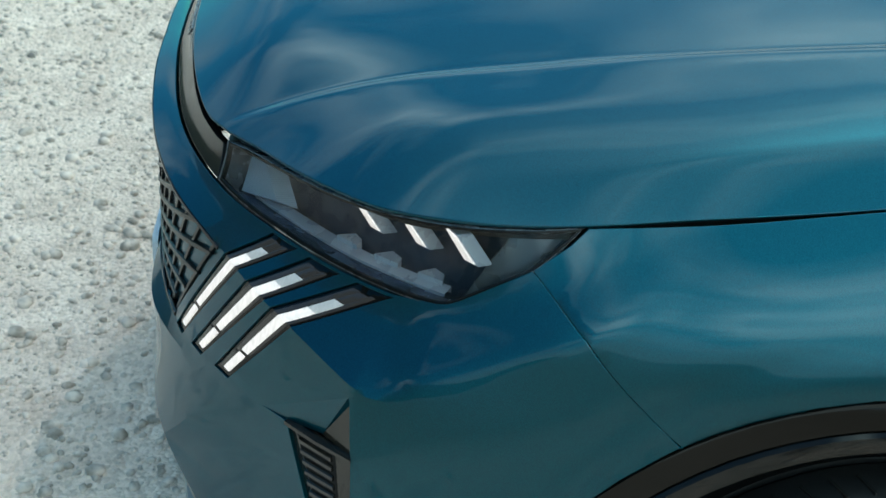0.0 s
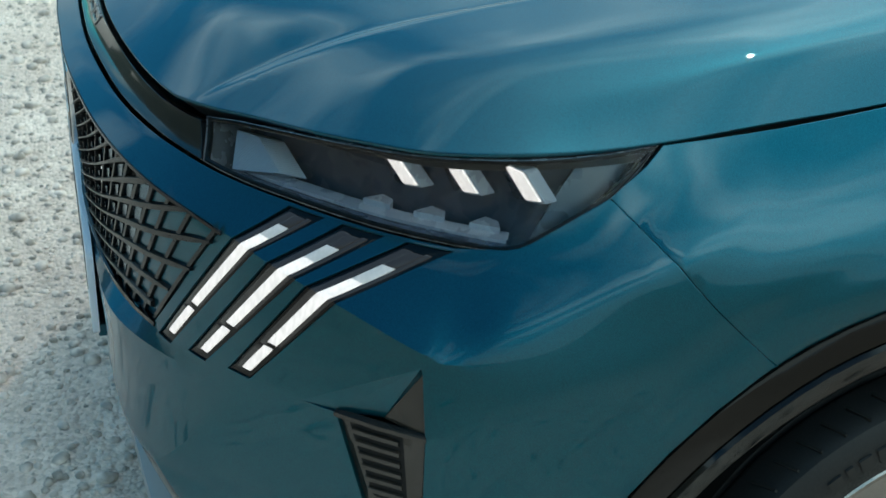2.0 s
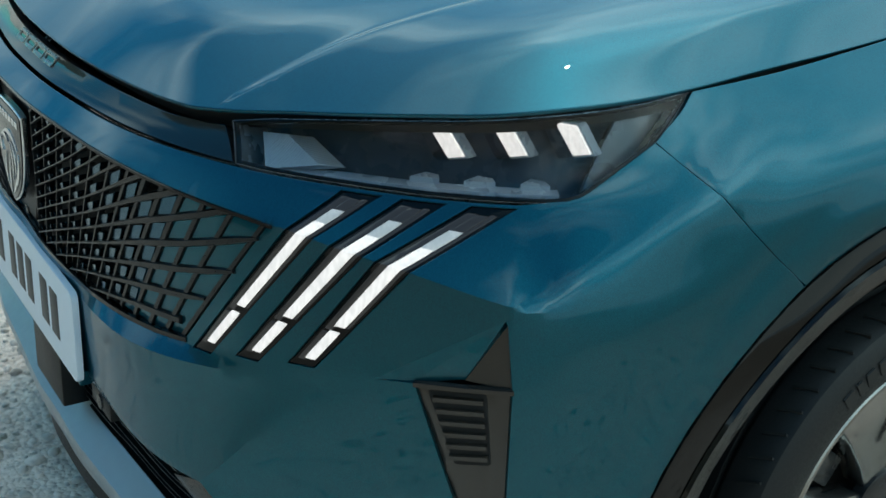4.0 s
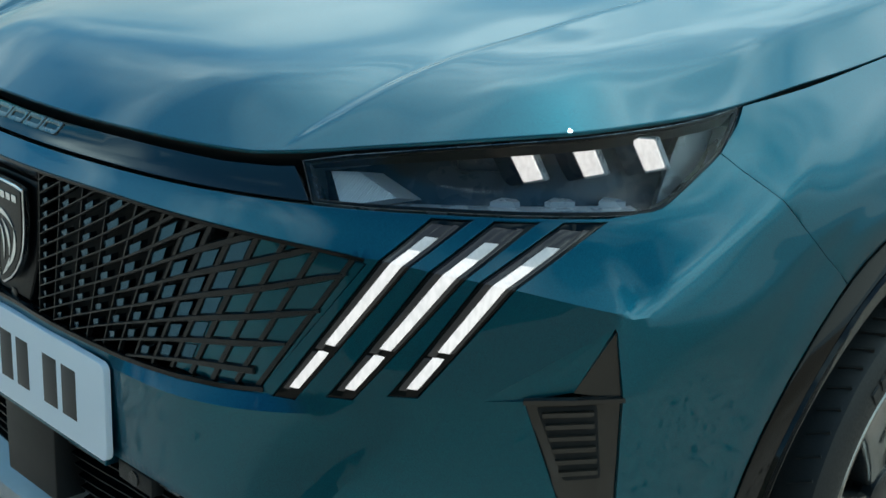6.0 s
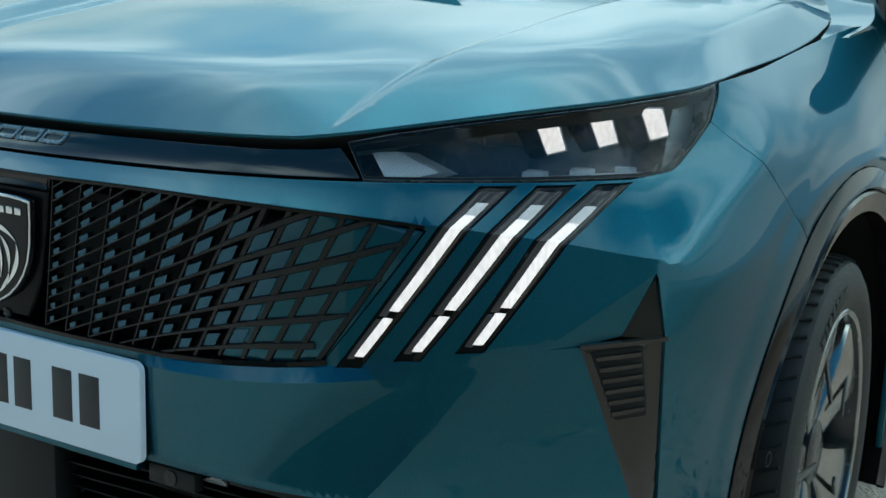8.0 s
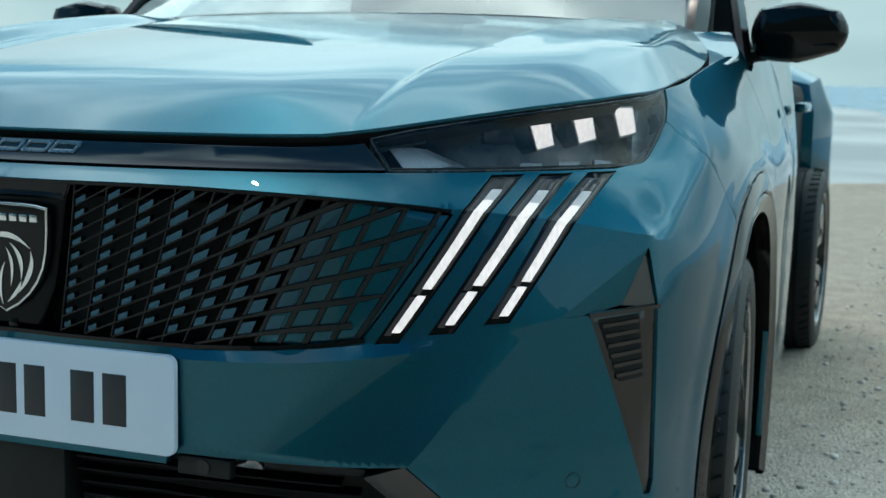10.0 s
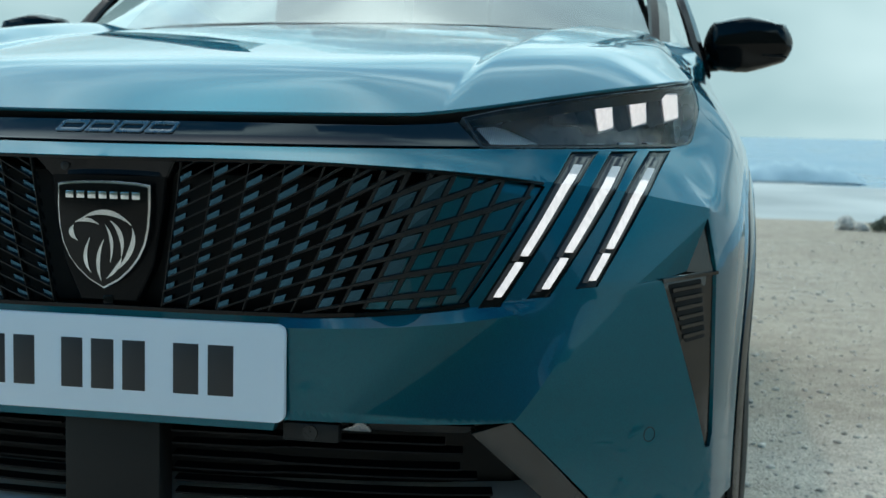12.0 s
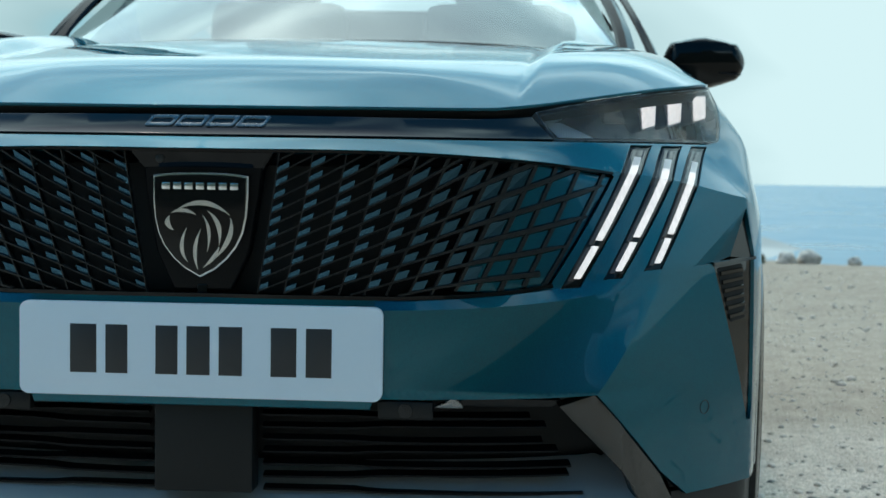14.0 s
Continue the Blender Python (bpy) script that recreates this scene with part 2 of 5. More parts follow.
def gravel_material():
    m = material("gravel_ground", (0.5, 0.47, 0.43), 0.95)
    n, l = m.node_tree.nodes, m.node_tree.links
    b = n["Principled BSDF"]
    tc = n.new("ShaderNodeTexCoord")
    big, mid, fine = (n.new("ShaderNodeTexNoise") for _ in range(3))
    for tex, scale in ((big, 0.7), (mid, 7.0), (fine, 60.0)):
        tex.inputs["Scale"].default_value = scale
        tex.inputs["Detail"].default_value = 6
        l.new(tc.outputs["Object"], tex.inputs["Vector"])
    cells = n.new("ShaderNodeTexVoronoi")
    cells.inputs["Scale"].default_value = 95
    l.new(tc.outputs["Object"], cells.inputs["Vector"])
    r1 = n.new("ShaderNodeValToRGB")
    r1.color_ramp.elements[0].position, r1.color_ramp.elements[1].position = 0.32, 0.68
    r1.color_ramp.elements[0].color = (0.79, 0.63, 0.54, 1)
    r1.color_ramp.elements[1].color = (0.99, 0.825, 0.72, 1)
    l.new(mid.outputs["Fac"], r1.inputs["Fac"])
    mix = n.new("ShaderNodeMix")
    mix.data_type, mix.blend_type = "RGBA", "MULTIPLY"
    mix.inputs["Factor"].default_value = 0.55
    r2 = n.new("ShaderNodeValToRGB")
    r2.color_ramp.elements[0].position, r2.color_ramp.elements[1].position = 0.3, 0.62
    r2.color_ramp.elements[0].color = (0.78, 0.76, 0.72, 1)
    l.new(fine.outputs["Fac"], r2.inputs["Fac"])
    l.new(r1.outputs["Color"], mix.inputs["A"])
    l.new(r2.outputs["Color"], mix.inputs["B"])
    mix2 = n.new("ShaderNodeMix")
    mix2.data_type, mix2.blend_type = "RGBA", "MULTIPLY"
    mix2.inputs["Factor"].default_value = 0.4
    r3 = n.new("ShaderNodeValToRGB")
    r3.color_ramp.elements[0].position, r3.color_ramp.elements[1].position = 0.35, 0.6
    r3.color_ramp.elements[0].color = (0.78, 0.75, 0.71, 1)
    l.new(big.outputs["Fac"], r3.inputs["Fac"])
    l.new(mix.outputs["Result"], mix2.inputs["A"])
    l.new(r3.outputs["Color"], mix2.inputs["B"])
    tone = n.new("ShaderNodeValToRGB")
    tone.color_ramp.elements[0].color = (0.68, 0.65, 0.61, 1)
    tone.color_ramp.elements[1].color = (1.12, 1.11, 1.09, 1)
    tone.color_ramp.elements[0].position, tone.color_ramp.elements[1].position = 0.1, 0.6
    l.new(cells.outputs["Color"], tone.inputs["Fac"])
    mix3 = n.new("ShaderNodeMix")
    mix3.data_type, mix3.blend_type = "RGBA", "MULTIPLY"
    mix3.inputs["Factor"].default_value = 0.7
    l.new(mix2.outputs["Result"], mix3.inputs["A"])
    l.new(tone.outputs["Color"], mix3.inputs["B"])
    # browner soil towards the plateau's edge
    split = n.new("ShaderNodeSeparateXYZ")
    l.new(tc.outputs["Object"], split.inputs["Vector"])
    ragged = n.new("ShaderNodeMath")
    ragged.operation = "MULTIPLY_ADD"
    ragged.inputs[1].default_value = 5.0
    l.new(big.outputs["Fac"], ragged.inputs[0])
    l.new(split.outputs["Y"], ragged.inputs[2])
    soil = n.new("ShaderNodeMapRange")
    soil.interpolation_type = "SMOOTHSTEP"
    soil.inputs["From Min"].default_value, soil.inputs["From Max"].default_value = 2.6, 5.5
    l.new(ragged.outputs["Value"], soil.inputs["Value"])
    mix4 = n.new("ShaderNodeMix")
    mix4.data_type, mix4.blend_type = "RGBA", "MULTIPLY"
    mix4.inputs["B"].default_value = (0.58, 0.54, 0.49, 1)
    l.new(soil.outputs["Result"], mix4.inputs["Factor"])
    l.new(mix3.outputs["Result"], mix4.inputs["A"])
    # ground towards +x -y, out of view, darkened to dim its reflections
    lean = n.new("ShaderNodeVectorMath")
    lean.operation = "DOT_PRODUCT"
    lean.inputs[1].default_value = (0.8, -0.6, 0.0)
    l.new(tc.outputs["Object"], lean.inputs[0])
    ragged2 = n.new("ShaderNodeMath")
    ragged2.operation = "MULTIPLY_ADD"
    ragged2.inputs[1].default_value = 2.0
    l.new(big.outputs["Fac"], ragged2.inputs[0])
    l.new(lean.outputs["Value"], ragged2.inputs[2])
    dim_ground = n.new("ShaderNodeMapRange")
    dim_ground.interpolation_type = "SMOOTHSTEP"
    dim_ground.inputs["From Min"].default_value, dim_ground.inputs["From Max"].default_value = 2.3, 3.6
    l.new(ragged2.outputs["Value"], dim_ground.inputs["Value"])
    mix5 = n.new("ShaderNodeMix")
    mix5.data_type, mix5.blend_type = "RGBA", "MULTIPLY"
    mix5.inputs["B"].default_value = (0.58, 0.53, 0.48, 1)
    l.new(dim_ground.outputs["Result"], mix5.inputs["Factor"])
    l.new(mix4.outputs["Result"], mix5.inputs["A"])
    l.new(mix5.outputs["Result"], b.inputs["Base Color"])
    b1, b2 = n.new("ShaderNodeBump"), n.new("ShaderNodeBump")
    b1.inputs["Distance"].default_value, b1.inputs["Strength"].default_value = 0.012, 0.6
    b2.inputs["Distance"].default_value, b2.inputs["Strength"].default_value = 0.008, 0.8
    b2.invert = True
    l.new(fine.outputs["Fac"], b1.inputs["Height"])
    l.new(cells.outputs["Distance"], b2.inputs["Height"])
    l.new(b1.outputs["Normal"], b2.inputs["Normal"])
    l.new(b2.outputs["Normal"], b.inputs["Normal"])
    return m


GRAVEL = gravel_material()
SEA = grain(material("sea", (0.06, 0.20, 0.30), 0.3), 0.03, tone=((0.05, 0.19, 0.29), (0.08, 0.23, 0.34)), rough=(0.25, 0.4))
# scrub with the distance haze painted into its colour, pale and bluish
HAZED_SCRUB = grain(material("hazed_scrub", (0.3, 0.37, 0.4), 0.95), 0.15, tone=((0.38, 0.48, 0.52), (0.48, 0.57, 0.60)))
COAST = grain(material("pale_coast", (0.6, 0.6, 0.57), 0.95), 0.02, tone=((0.40, 0.38, 0.36), (0.62, 0.58, 0.54)))
SCRUB = grain(material("far_scrub", (0.05, 0.07, 0.06), 0.95), 0.15, tone=((0.03, 0.045, 0.04), (0.085, 0.10, 0.075)))
LEAF = grain(material("dry_scrub", (0.10, 0.10, 0.06), 0.8), 12, tone=((0.16, 0.16, 0.11), (0.32, 0.30, 0.22)))


# ---------------------------------------------------------------- mesh helpers
def part(name, bm, mat, parent=None, label="", smooth=25):
    me = bpy.data.meshes.new(name)
    bm.to_mesh(me)
    bm.free()
    me.materials.append(mat)
    if smooth:
        me.shade_smooth()
        me.set_sharp_from_angle(angle=radians(smooth))
    ob = new(name, me)
    if parent is not None:
        ob.parent = parent
    if label:
        tagged(ob, label)
    return ob


def fair_normals(ob, field, limit=9):
    """Shading normals from the exact surface; at a crease each face keeps its own side's."""
    me = ob.data
    co = np.empty(len(me.vertices) * 3)
    me.vertices.foreach_get("co", co)
    co = co.reshape(-1, 3)
    on, n = field(co)
    corner = np.empty(len(me.loops) * 3)
    me.corner_normals.foreach_get("vector", corner)
    corner = corner.reshape(-1, 3)
    vi = np.empty(len(me.loops), int)
    me.loops.foreach_get("vertex_index", vi)
    size = np.empty(len(me.polygons), int)
    me.polygons.foreach_get("loop_total", size)
    mid = np.empty(len(me.polygons) * 3)
    me.polygons.foreach_get("center", mid)
    mid = np.repeat(mid.reshape(-1, 3), size, 0)
    flat = np.empty(len(me.polygons) * 3)
    me.polygons.foreach_get("normal", flat)
    flat = np.repeat(flat.reshape(-1, 3), size, 0)
    use = on[vi] & ((n[vi] * flat).sum(1) > .6)
    own = n[vi].copy()
    _, side = field(co[vi[use]] * .35 + mid[use] * .65, True)
    bent = (own[use] * side).sum(1) < math.cos(radians(limit))
    own[use] = np.where(bent[:, None], side, own[use])
    me.normals_split_custom_set(np.where(use[:, None], own, corner).tolist())


def skin_field(co, close=False):
    a = np.degrees(np.arctan2(np.abs(co[:, 0]), CY - co[:, 1]))
    on = np.linalg.norm(surface(a, co[:, 2]) - np.c_[np.abs(co[:, 0]), co[:, 1:]], axis=1) < 4e-4
    e, h = (0.12, 0.001) if close else (0.35, 0.006)
    da = surface(a + e, co[:, 2]) - surface(np.maximum(a - e, 0.0), co[:, 2])
    dz = surface(a, co[:, 2] + h) - surface(a, co[:, 2] - h)
    n = np.cross(da, dz)
    n /= np.linalg.norm(n, axis=1)[:, None]
    n[:, 0] *= np.where(co[:, 0] < 0, -1, 1)
    n[np.abs(co[:, 0]) < 1e-4, 0] = 0
    return on, n / np.linalg.norm(n, axis=1)[:, None]


def from_lists(verts, faces):
    me = bpy.data.meshes.new("tmp")
    me.from_pydata([tuple(v) for v in verts], [], faces)
    bm = bmesh.new()
    bm.from_mesh(me)
    bpy.data.meshes.remove(me)
    return bm


def mirrored(bm):
    """A copy of a mesh on the other side of the car."""
    out = bm.copy()
    for v in out.verts:
        v.co.x = -v.co.x
    bmesh.ops.reverse_faces(out, faces=out.faces[:])
    return out


def both(bm):
    """One mesh of both halves, welded at the middle."""
    other = mirrored(bm)
    me = bpy.data.meshes.new("tmp")
    other.to_mesh(me)
    other.free()
    bm.from_mesh(me)
    bpy.data.meshes.remove(me)
    mid = [v for v in bm.verts if abs(v.co.x) < 1e-4]
    bmesh.ops.remove_doubles(bm, verts=mid, dist=2e-4)
    return bm


def box(sx, sy, sz, bevel=0.0, m=None, segments=2):
    bm = bmesh.new()
    bmesh.ops.create_cube(bm, size=1.0)
    bmesh.ops.scale(bm, verts=bm.verts, vec=(sx, sy, sz))
    if bevel:
        bmesh.ops.bevel(bm, geom=bm.edges[:], offset=bevel, segments=segments, affect="EDGES", profile=0.5)
    if m is not None:
        bmesh.ops.transform(bm, matrix=m, verts=bm.verts)
    return bm


def join(*meshes):
    bm = meshes[0]
    for other in meshes[1:]:
        me = bpy.data.meshes.new("tmp")
        other.to_mesh(me)
        other.free()
        bm.from_mesh(me)
        bpy.data.meshes.remove(me)
    return bm


# ---------------------------------------------------------------- the car's outer surface
# Plan contours of the nose and flank at six levels, lofted; angles run round a centre behind the nose.
CY = 0.95
CREST = 0.803


def hermite(points, corners=()):
    """A monotone cubic through (u, value) points, with kinks at the indices in corners."""
    u = np.array([p[0] for p in points], float)
    v = np.array([p[1] for p in points], float)
    h, d = np.diff(u), np.diff(v) / np.diff(u)
    n = len(u)
    left, right = np.zeros(n), np.zeros(n)
    for i in range(n):
        if i == 0:
            left[i] = right[i] = d[0]
        elif i == n - 1:
            left[i] = right[i] = d[-1]
        elif i in corners:
            left[i], right[i] = d[i - 1], d[i]
        else:
            left[i] = right[i] = (h[i] * d[i - 1] + h[i - 1] * d[i]) / (h[i] + h[i - 1])

    def at(x):
        x = np.asarray(x, float)
        i = np.clip(np.searchsorted(u, x) - 1, 0, n - 2)
        s = (x - u[i]) / h[i]
        return ((1 + 2 * s) * (1 - s) ** 2 * v[i] + s * (1 - s) ** 2 * h[i] * right[i]
                + s * s * (3 - 2 * s) * v[i + 1] + s * s * (s - 1) * h[i] * left[i + 1])

    return at


def polar(x, y):
    return math.degrees(math.atan2(x, CY - y)), math.hypot(x, CY - y)


TAIL = 160.0
# plan curves of the body from low to high: height by angle, half outline, places of the folds
# below the vents
LIP_LEVEL = ([(0, .34), (160, .34)], [(0, .05), (.3, .06), (.5, .08), (.68, .135), (.76, .20), (.83, .27), (.893, .34), (.913, .42), (.93, .55), (.938, .7), (.942, 1.0), (.918, 1.6), (.848, 2.6)], (3, 6))
# top of the lower vents
VENT_LEVEL = ([(0, .50), (160, .50)], [(0, .018), (.3, .021), (.42, .021), (.52, .030), (.611, .060), (.72, .159), (.803, .239), (.890, .330), (.915, .42), (.932, .55), (.940, .7), (.944, 1.0), (.921, 1.6), (.853, 2.6)], (4, 7))
# ledge over the plate
PLATE_LEVEL = ([(0, .628), (20, .628), (26, .634), (33, .645), (42, .672), (160, .672)], [(0, .014), (.28, .016), (.40, .019), (.46, .028), (.55, .066), (.62, .102), (.712, .164), (.803, .248), (.888, .332), (.915, .42), (.934, .55), (.943, .7), (.947, 1.0), (.923, 1.6), (.856, 2.6)], (6, 8))
# foot of the grille
GRILLE_FOOT = ([(0, .643), (20, .643), (26, .650), (33, .663), (42, .684), (160, .684)], [(0, .018), (.28, .021), (.36, .030), (.424, .044), (.551, .080), (.62, .108), (.712, .165), (.803, .249), (.888, .333), (.915, .42), (.934, .55), (.943, .7), (.947, 1.0), (.923, 1.6), (.856, 2.6)], (6, 8))
# crease beside the lamps
CREASE_LEVEL = ([(0, .870), (20, .868), (32, .856), (39.3, .843), (47, .827), (55.2, .802), (75, .80), (160, .82)], [(0, .004), (.23, .014), (.4, .044), (.521, .088), (.642, .163), (.712, .202), (.765, .244), (.816, .288), (.874, .337), (.905, .42), (.926, .55), (.936, .7), (.940, 1.0), (.921, 1.6), (.853, 2.6)], (8,))
# foot of the headlights
LAMP_FOOT = ([(0, .889), (32, .891), (57, .896), (160, .92)], [(0, .036), (.2, .047), (.4, .085), (.54, .144), (.60, .180), (.66, .230), (.74, .300), (.785, .352), (.828, .415), (.868, .50), (.906, .61), (.924, .72), (.930, 1.0), (.906, 1.6), (.845, 2.6)], ())
# bonnet line
LAMP_TOP = ([(0, .930), (28, .932), (32.2, .943), (37.4, .957), (42.8, .971), (47.8, .983), (52.9, .993), (57.7, 1.001), (63, 1.007), (67, 1.014), (76, 1.024), (93, 1.05), (110, 1.08), (160, 1.10)], [(0, .062), (.2, .073), (.4, .112), (.505, .158), (.568, .203), (.645, .252), (.712, .303), (.773, .366), (.812, .45), (.832, .60), (.833, .72), (.825, 1.0), (.835, 1.3), (.84, 1.6), (.82, 2.6)], ())
for level in (LIP_LEVEL, VENT_LEVEL, PLATE_LEVEL, GRILLE_FOOT, CREASE_LEVEL, LAMP_FOOT, LAMP_TOP):
    level[1].insert(-1, ((level[1][-2][0] + level[1][-1][0]) / 2 - .002, 2.1))
    level[1].insert(-2, ((level[1][-3][0] * .72 + level[1][-2][0] * .28), 1.8))
CONTOURS = [LIP_LEVEL, VENT_LEVEL, PLATE_LEVEL, GRILLE_FOOT, CREASE_LEVEL, LAMP_FOOT, LAMP_TOP]


def faired(points, corners=(), width=2.4):
    """A contour through points, smoothed between its kinks."""
    rough = hermite([polar(*p) for p in points], corners)
    stops = [0.0] + [polar(*points[k])[0] for k in corners] + [160.0]
    us, vs = [], []
    for lo, hi in zip(stops, stops[1:]):
        u = np.linspace(lo, hi, max(8, int((hi - lo) / .1)))
        v = rough(u)
        n = max(1, int(min(width, (hi - lo) * .12) * 3 / (u[1] - u[0])))
        k = np.exp(-.5 * (np.arange(-n, n + 1) / (n / 3)) ** 2)
        head = 2 * v[0] - v[n:0:-1] if lo > 0 else v[n:0:-1]
        pad = np.r_[head, v, 2 * v[-1] - v[-2:-n - 2:-1]]
        us.append(u)
        vs.append(np.convolve(pad, k / k.sum(), "valid"))
    u, v = np.concatenate(us), np.concatenate(vs)
    return lambda x: np.interp(x, u, v)


LEVELS = [(hermite(heights), faired(points, corners)) for heights, points, corners in CONTOURS]
SOFT_D = faired(CONTOURS[4][1], (), 4.5)
FOLD = [polar(.72, .16)[0], polar(.611, .060)[0], polar(.712, .164)[0], polar(.712, .165)[0], 46.0, 46.0, 46.0]
EDGE = 55.2


def smoothstep(a, b, x):
    s = np.clip((x - a) / (b - a), 0, 1)
    return s * s * (3 - 2 * s)


def tent(off, width):
    """A ridge with straight flanks and a soft foot."""
    s = np.clip(1 - off / width, 0, 1)
    return s * s * (3 - s) * .5


def across(hs, rs, z):
    """The monotone cubic of hermite(), for columns of (height, radius)."""
    h, d = np.diff(hs, axis=0), np.diff(rs, axis=0) / np.diff(hs, axis=0)
    m = np.empty_like(hs)
    m[0], m[-1] = d[0], d[-1]
    m[1:-1] = (h[1:] * d[:-1] + h[:-1] * d[1:]) / (h[1:] + h[:-1])
    i = np.clip((z[None] >= hs[1:-1]).sum(0), 0, len(hs) - 2)
    c = np.arange(len(z))
    s, hh = (z - hs[i, c]) / h[i, c], h[i, c]
    return ((1 + 2 * s) * (1 - s) ** 2 * rs[i, c] + s * (1 - s) ** 2 * hh * m[i, c]
            + s * s * (3 - 2 * s) * rs[i + 1, c] + s * s * (s - 1) * hh * m[i + 1, c])


def spline(hs, rs, z):
    """A natural cubic spline through columns of (height, radius)."""
    h, d = np.diff(hs, axis=0), np.diff(rs, axis=0) / np.diff(hs, axis=0)
    n, cols = hs.shape
    A, b = np.zeros((cols, n, n)), np.zeros((cols, n))
    A[:, 0, 0] = A[:, -1, -1] = 1
    for k in range(1, n - 1):
        A[:, k, k - 1], A[:, k, k], A[:, k, k + 1] = h[k - 1], 2 * (h[k - 1] + h[k]), h[k]
        b[:, k] = 6 * (d[k] - d[k - 1])
    M = np.linalg.solve(A, b[..., None])[..., 0].T
    i = np.clip((z[None] >= hs[1:-1]).sum(0), 0, n - 2)
    c = np.arange(cols)
    hh, x0, x1 = h[i, c], z - hs[i, c], hs[i + 1, c] - z
    inner = (M[i, c] * x1 ** 3 + M[i + 1, c] * x0 ** 3) / (6 * hh) + (rs[i, c] / hh - M[i, c] * hh / 6) * x1 + (rs[i + 1, c] / hh - M[i + 1, c] * hh / 6) * x0
    return np.where((z < hs[0]) | (z > hs[-1]), across(hs, rs, z), inner)


def surface(a, z):
    """The skin's points for angles (degrees) and heights."""
    a, z = np.atleast_1d(np.asarray(a, float)), np.atleast_1d(np.asarray(z, float))
    side, a = np.where(a < 0, -1.0, 1.0), np.abs(a)
    hs = np.array([h(a) for h, _ in LEVELS])
    i = np.clip((z[None] >= hs[1:-1]).sum(0), 0, len(hs) - 2)
    c, folds = np.arange(len(a)), np.array(FOLD)
    s = np.clip((z - hs[i, c]) / (hs[i + 1, c] - hs[i, c]), 0, 1)
    fold_z = folds[i] * (1 - s) + folds[i + 1] * s
    # fold and corner stay in line from level to level
    rs = np.empty_like(hs)
    soft_d = SOFT_D(a)
    for j, (_, contour) in enumerate(LEVELS):
        mid = FOLD[j] + (a - fold_z) / (EDGE - fold_z) * (EDGE - FOLD[j])
        rs[j] = contour(np.where(a < fold_z, a / fold_z * FOLD[j], np.where(a < EDGE, mid, a)))
    pick = [0, 1, 3, 4, 5, 6]
    plain = rs.copy()
    plain[4] = soft_d
    whole = spline(hs[pick], plain[pick], z)
    low, ledge, mid = across(hs[:3], rs[:3], z), across(hs[2:4], rs[2:4], z), across(hs[3:5], rs[3:5], z)
    # the corner's edge dies away above the crease
    s_up = np.clip((z - hs[4]) / (hs[5] - hs[4]), 0, 1)
    up = spline(hs[4:], plain[4:], z) + (rs[4] - soft_d) * (1 - s_up) ** 3
    w = smoothstep(55.0, 59.0, a)
    r = np.where(z < hs[2], low, np.where(z < hs[3], ledge, np.where(z < hs[4], mid, up))) * (1 - w) + whole * w
    ra = np.radians(a)
    x, y = r * np.sin(ra), CY - r * np.cos(ra)
    # a flared lip runs round the wheel arch
    x = x + .0045 * (1 - smoothstep(.528, .578, np.hypot(y - 1.0, z - .35))) * smoothstep(60, 64, a)
    # a crease climbs from the corner to the shut line
    off = np.sqrt((z - CREST - .00727 * (a - 55.2)) ** 2 + .009 ** 2)
    x = x + .010 * tent(off, .075) * smoothstep(55.0, 59.0, a) * (1 - smoothstep(67, 76, a))
    return np.stack([side * x, y, z], -1)


def skin(az, depth=0.0):
    """Points and outward normals of the skin, pushed in by depth."""
    az = np.asarray(az, float)
    a, z = az[:, 0], az[:, 1]
    p = surface(a, z)
    e = 0.12
    da = surface(a + e, z) - surface(a - e, z)
    dz = surface(a, z + 0.002) - surface(a, z - 0.002)
    n = np.cross(da, dz)
    n /= np.linalg.norm(n, axis=1)[:, None]
    return p - n * np.reshape(depth, (-1, 1) if np.ndim(depth) else ()), n


def az(*points):
    """Angle and height of (x, y, z) places on the skin."""
    return [(polar(p[0], p[1])[0], p[2]) for p in points]


def dense(line, step, closed=False):
    """A polyline in (angle, height), with points no farther apart than step metres."""
    out = []
    pts = list(line) + ([line[0]] if closed else [])
    for p, q in zip(pts, pts[1:]):
        d = math.hypot((q[0] - p[0]) * 0.0175, q[1] - p[1])
        n = max(1, math.ceil(d / step))
        out += [(p[0] + (q[0] - p[0]) * k / n, p[1] + (q[1] - p[1]) * k / n) for k in range(n)]
    if not closed:
        out.append(pts[-1])
    return out


def rounded(line, radius, n=4):
    """A closed outline with its corners rounded."""
    out = []
    m = len(line)
    for i in range(m):
        p, c, q = (np.array(line[(i + k) % m], float) for k in (-1, 0, 1))
        s = np.array([0.0175, 1.0])
        a, b = (p - c) * s, (q - c) * s
        la, lb = np.linalg.norm(a), np.linalg.norm(b)
        r = min(radius, 0.45 * la, 0.45 * lb)
        a, b = c + a / la * r / s, c + b / lb * r / s
        for k in range(n + 1):
            t = k / n
            out.append(tuple((1 - t) ** 2 * a + 2 * t * (1 - t) * c + t * t * b))
    return out


def inside(points, poly):
    x, y = points[:, 0], points[:, 1]
    hit = np.zeros(len(points), bool)
    for (x0, y0), (x1, y1) in zip(poly, poly[1:] + poly[:1]):
        if y0 != y1:
            hit ^= ((y0 > y) != (y1 > y)) & (x < (x1 - x0) * (y - y0) / (y1 - y0) + x0)
    return hit


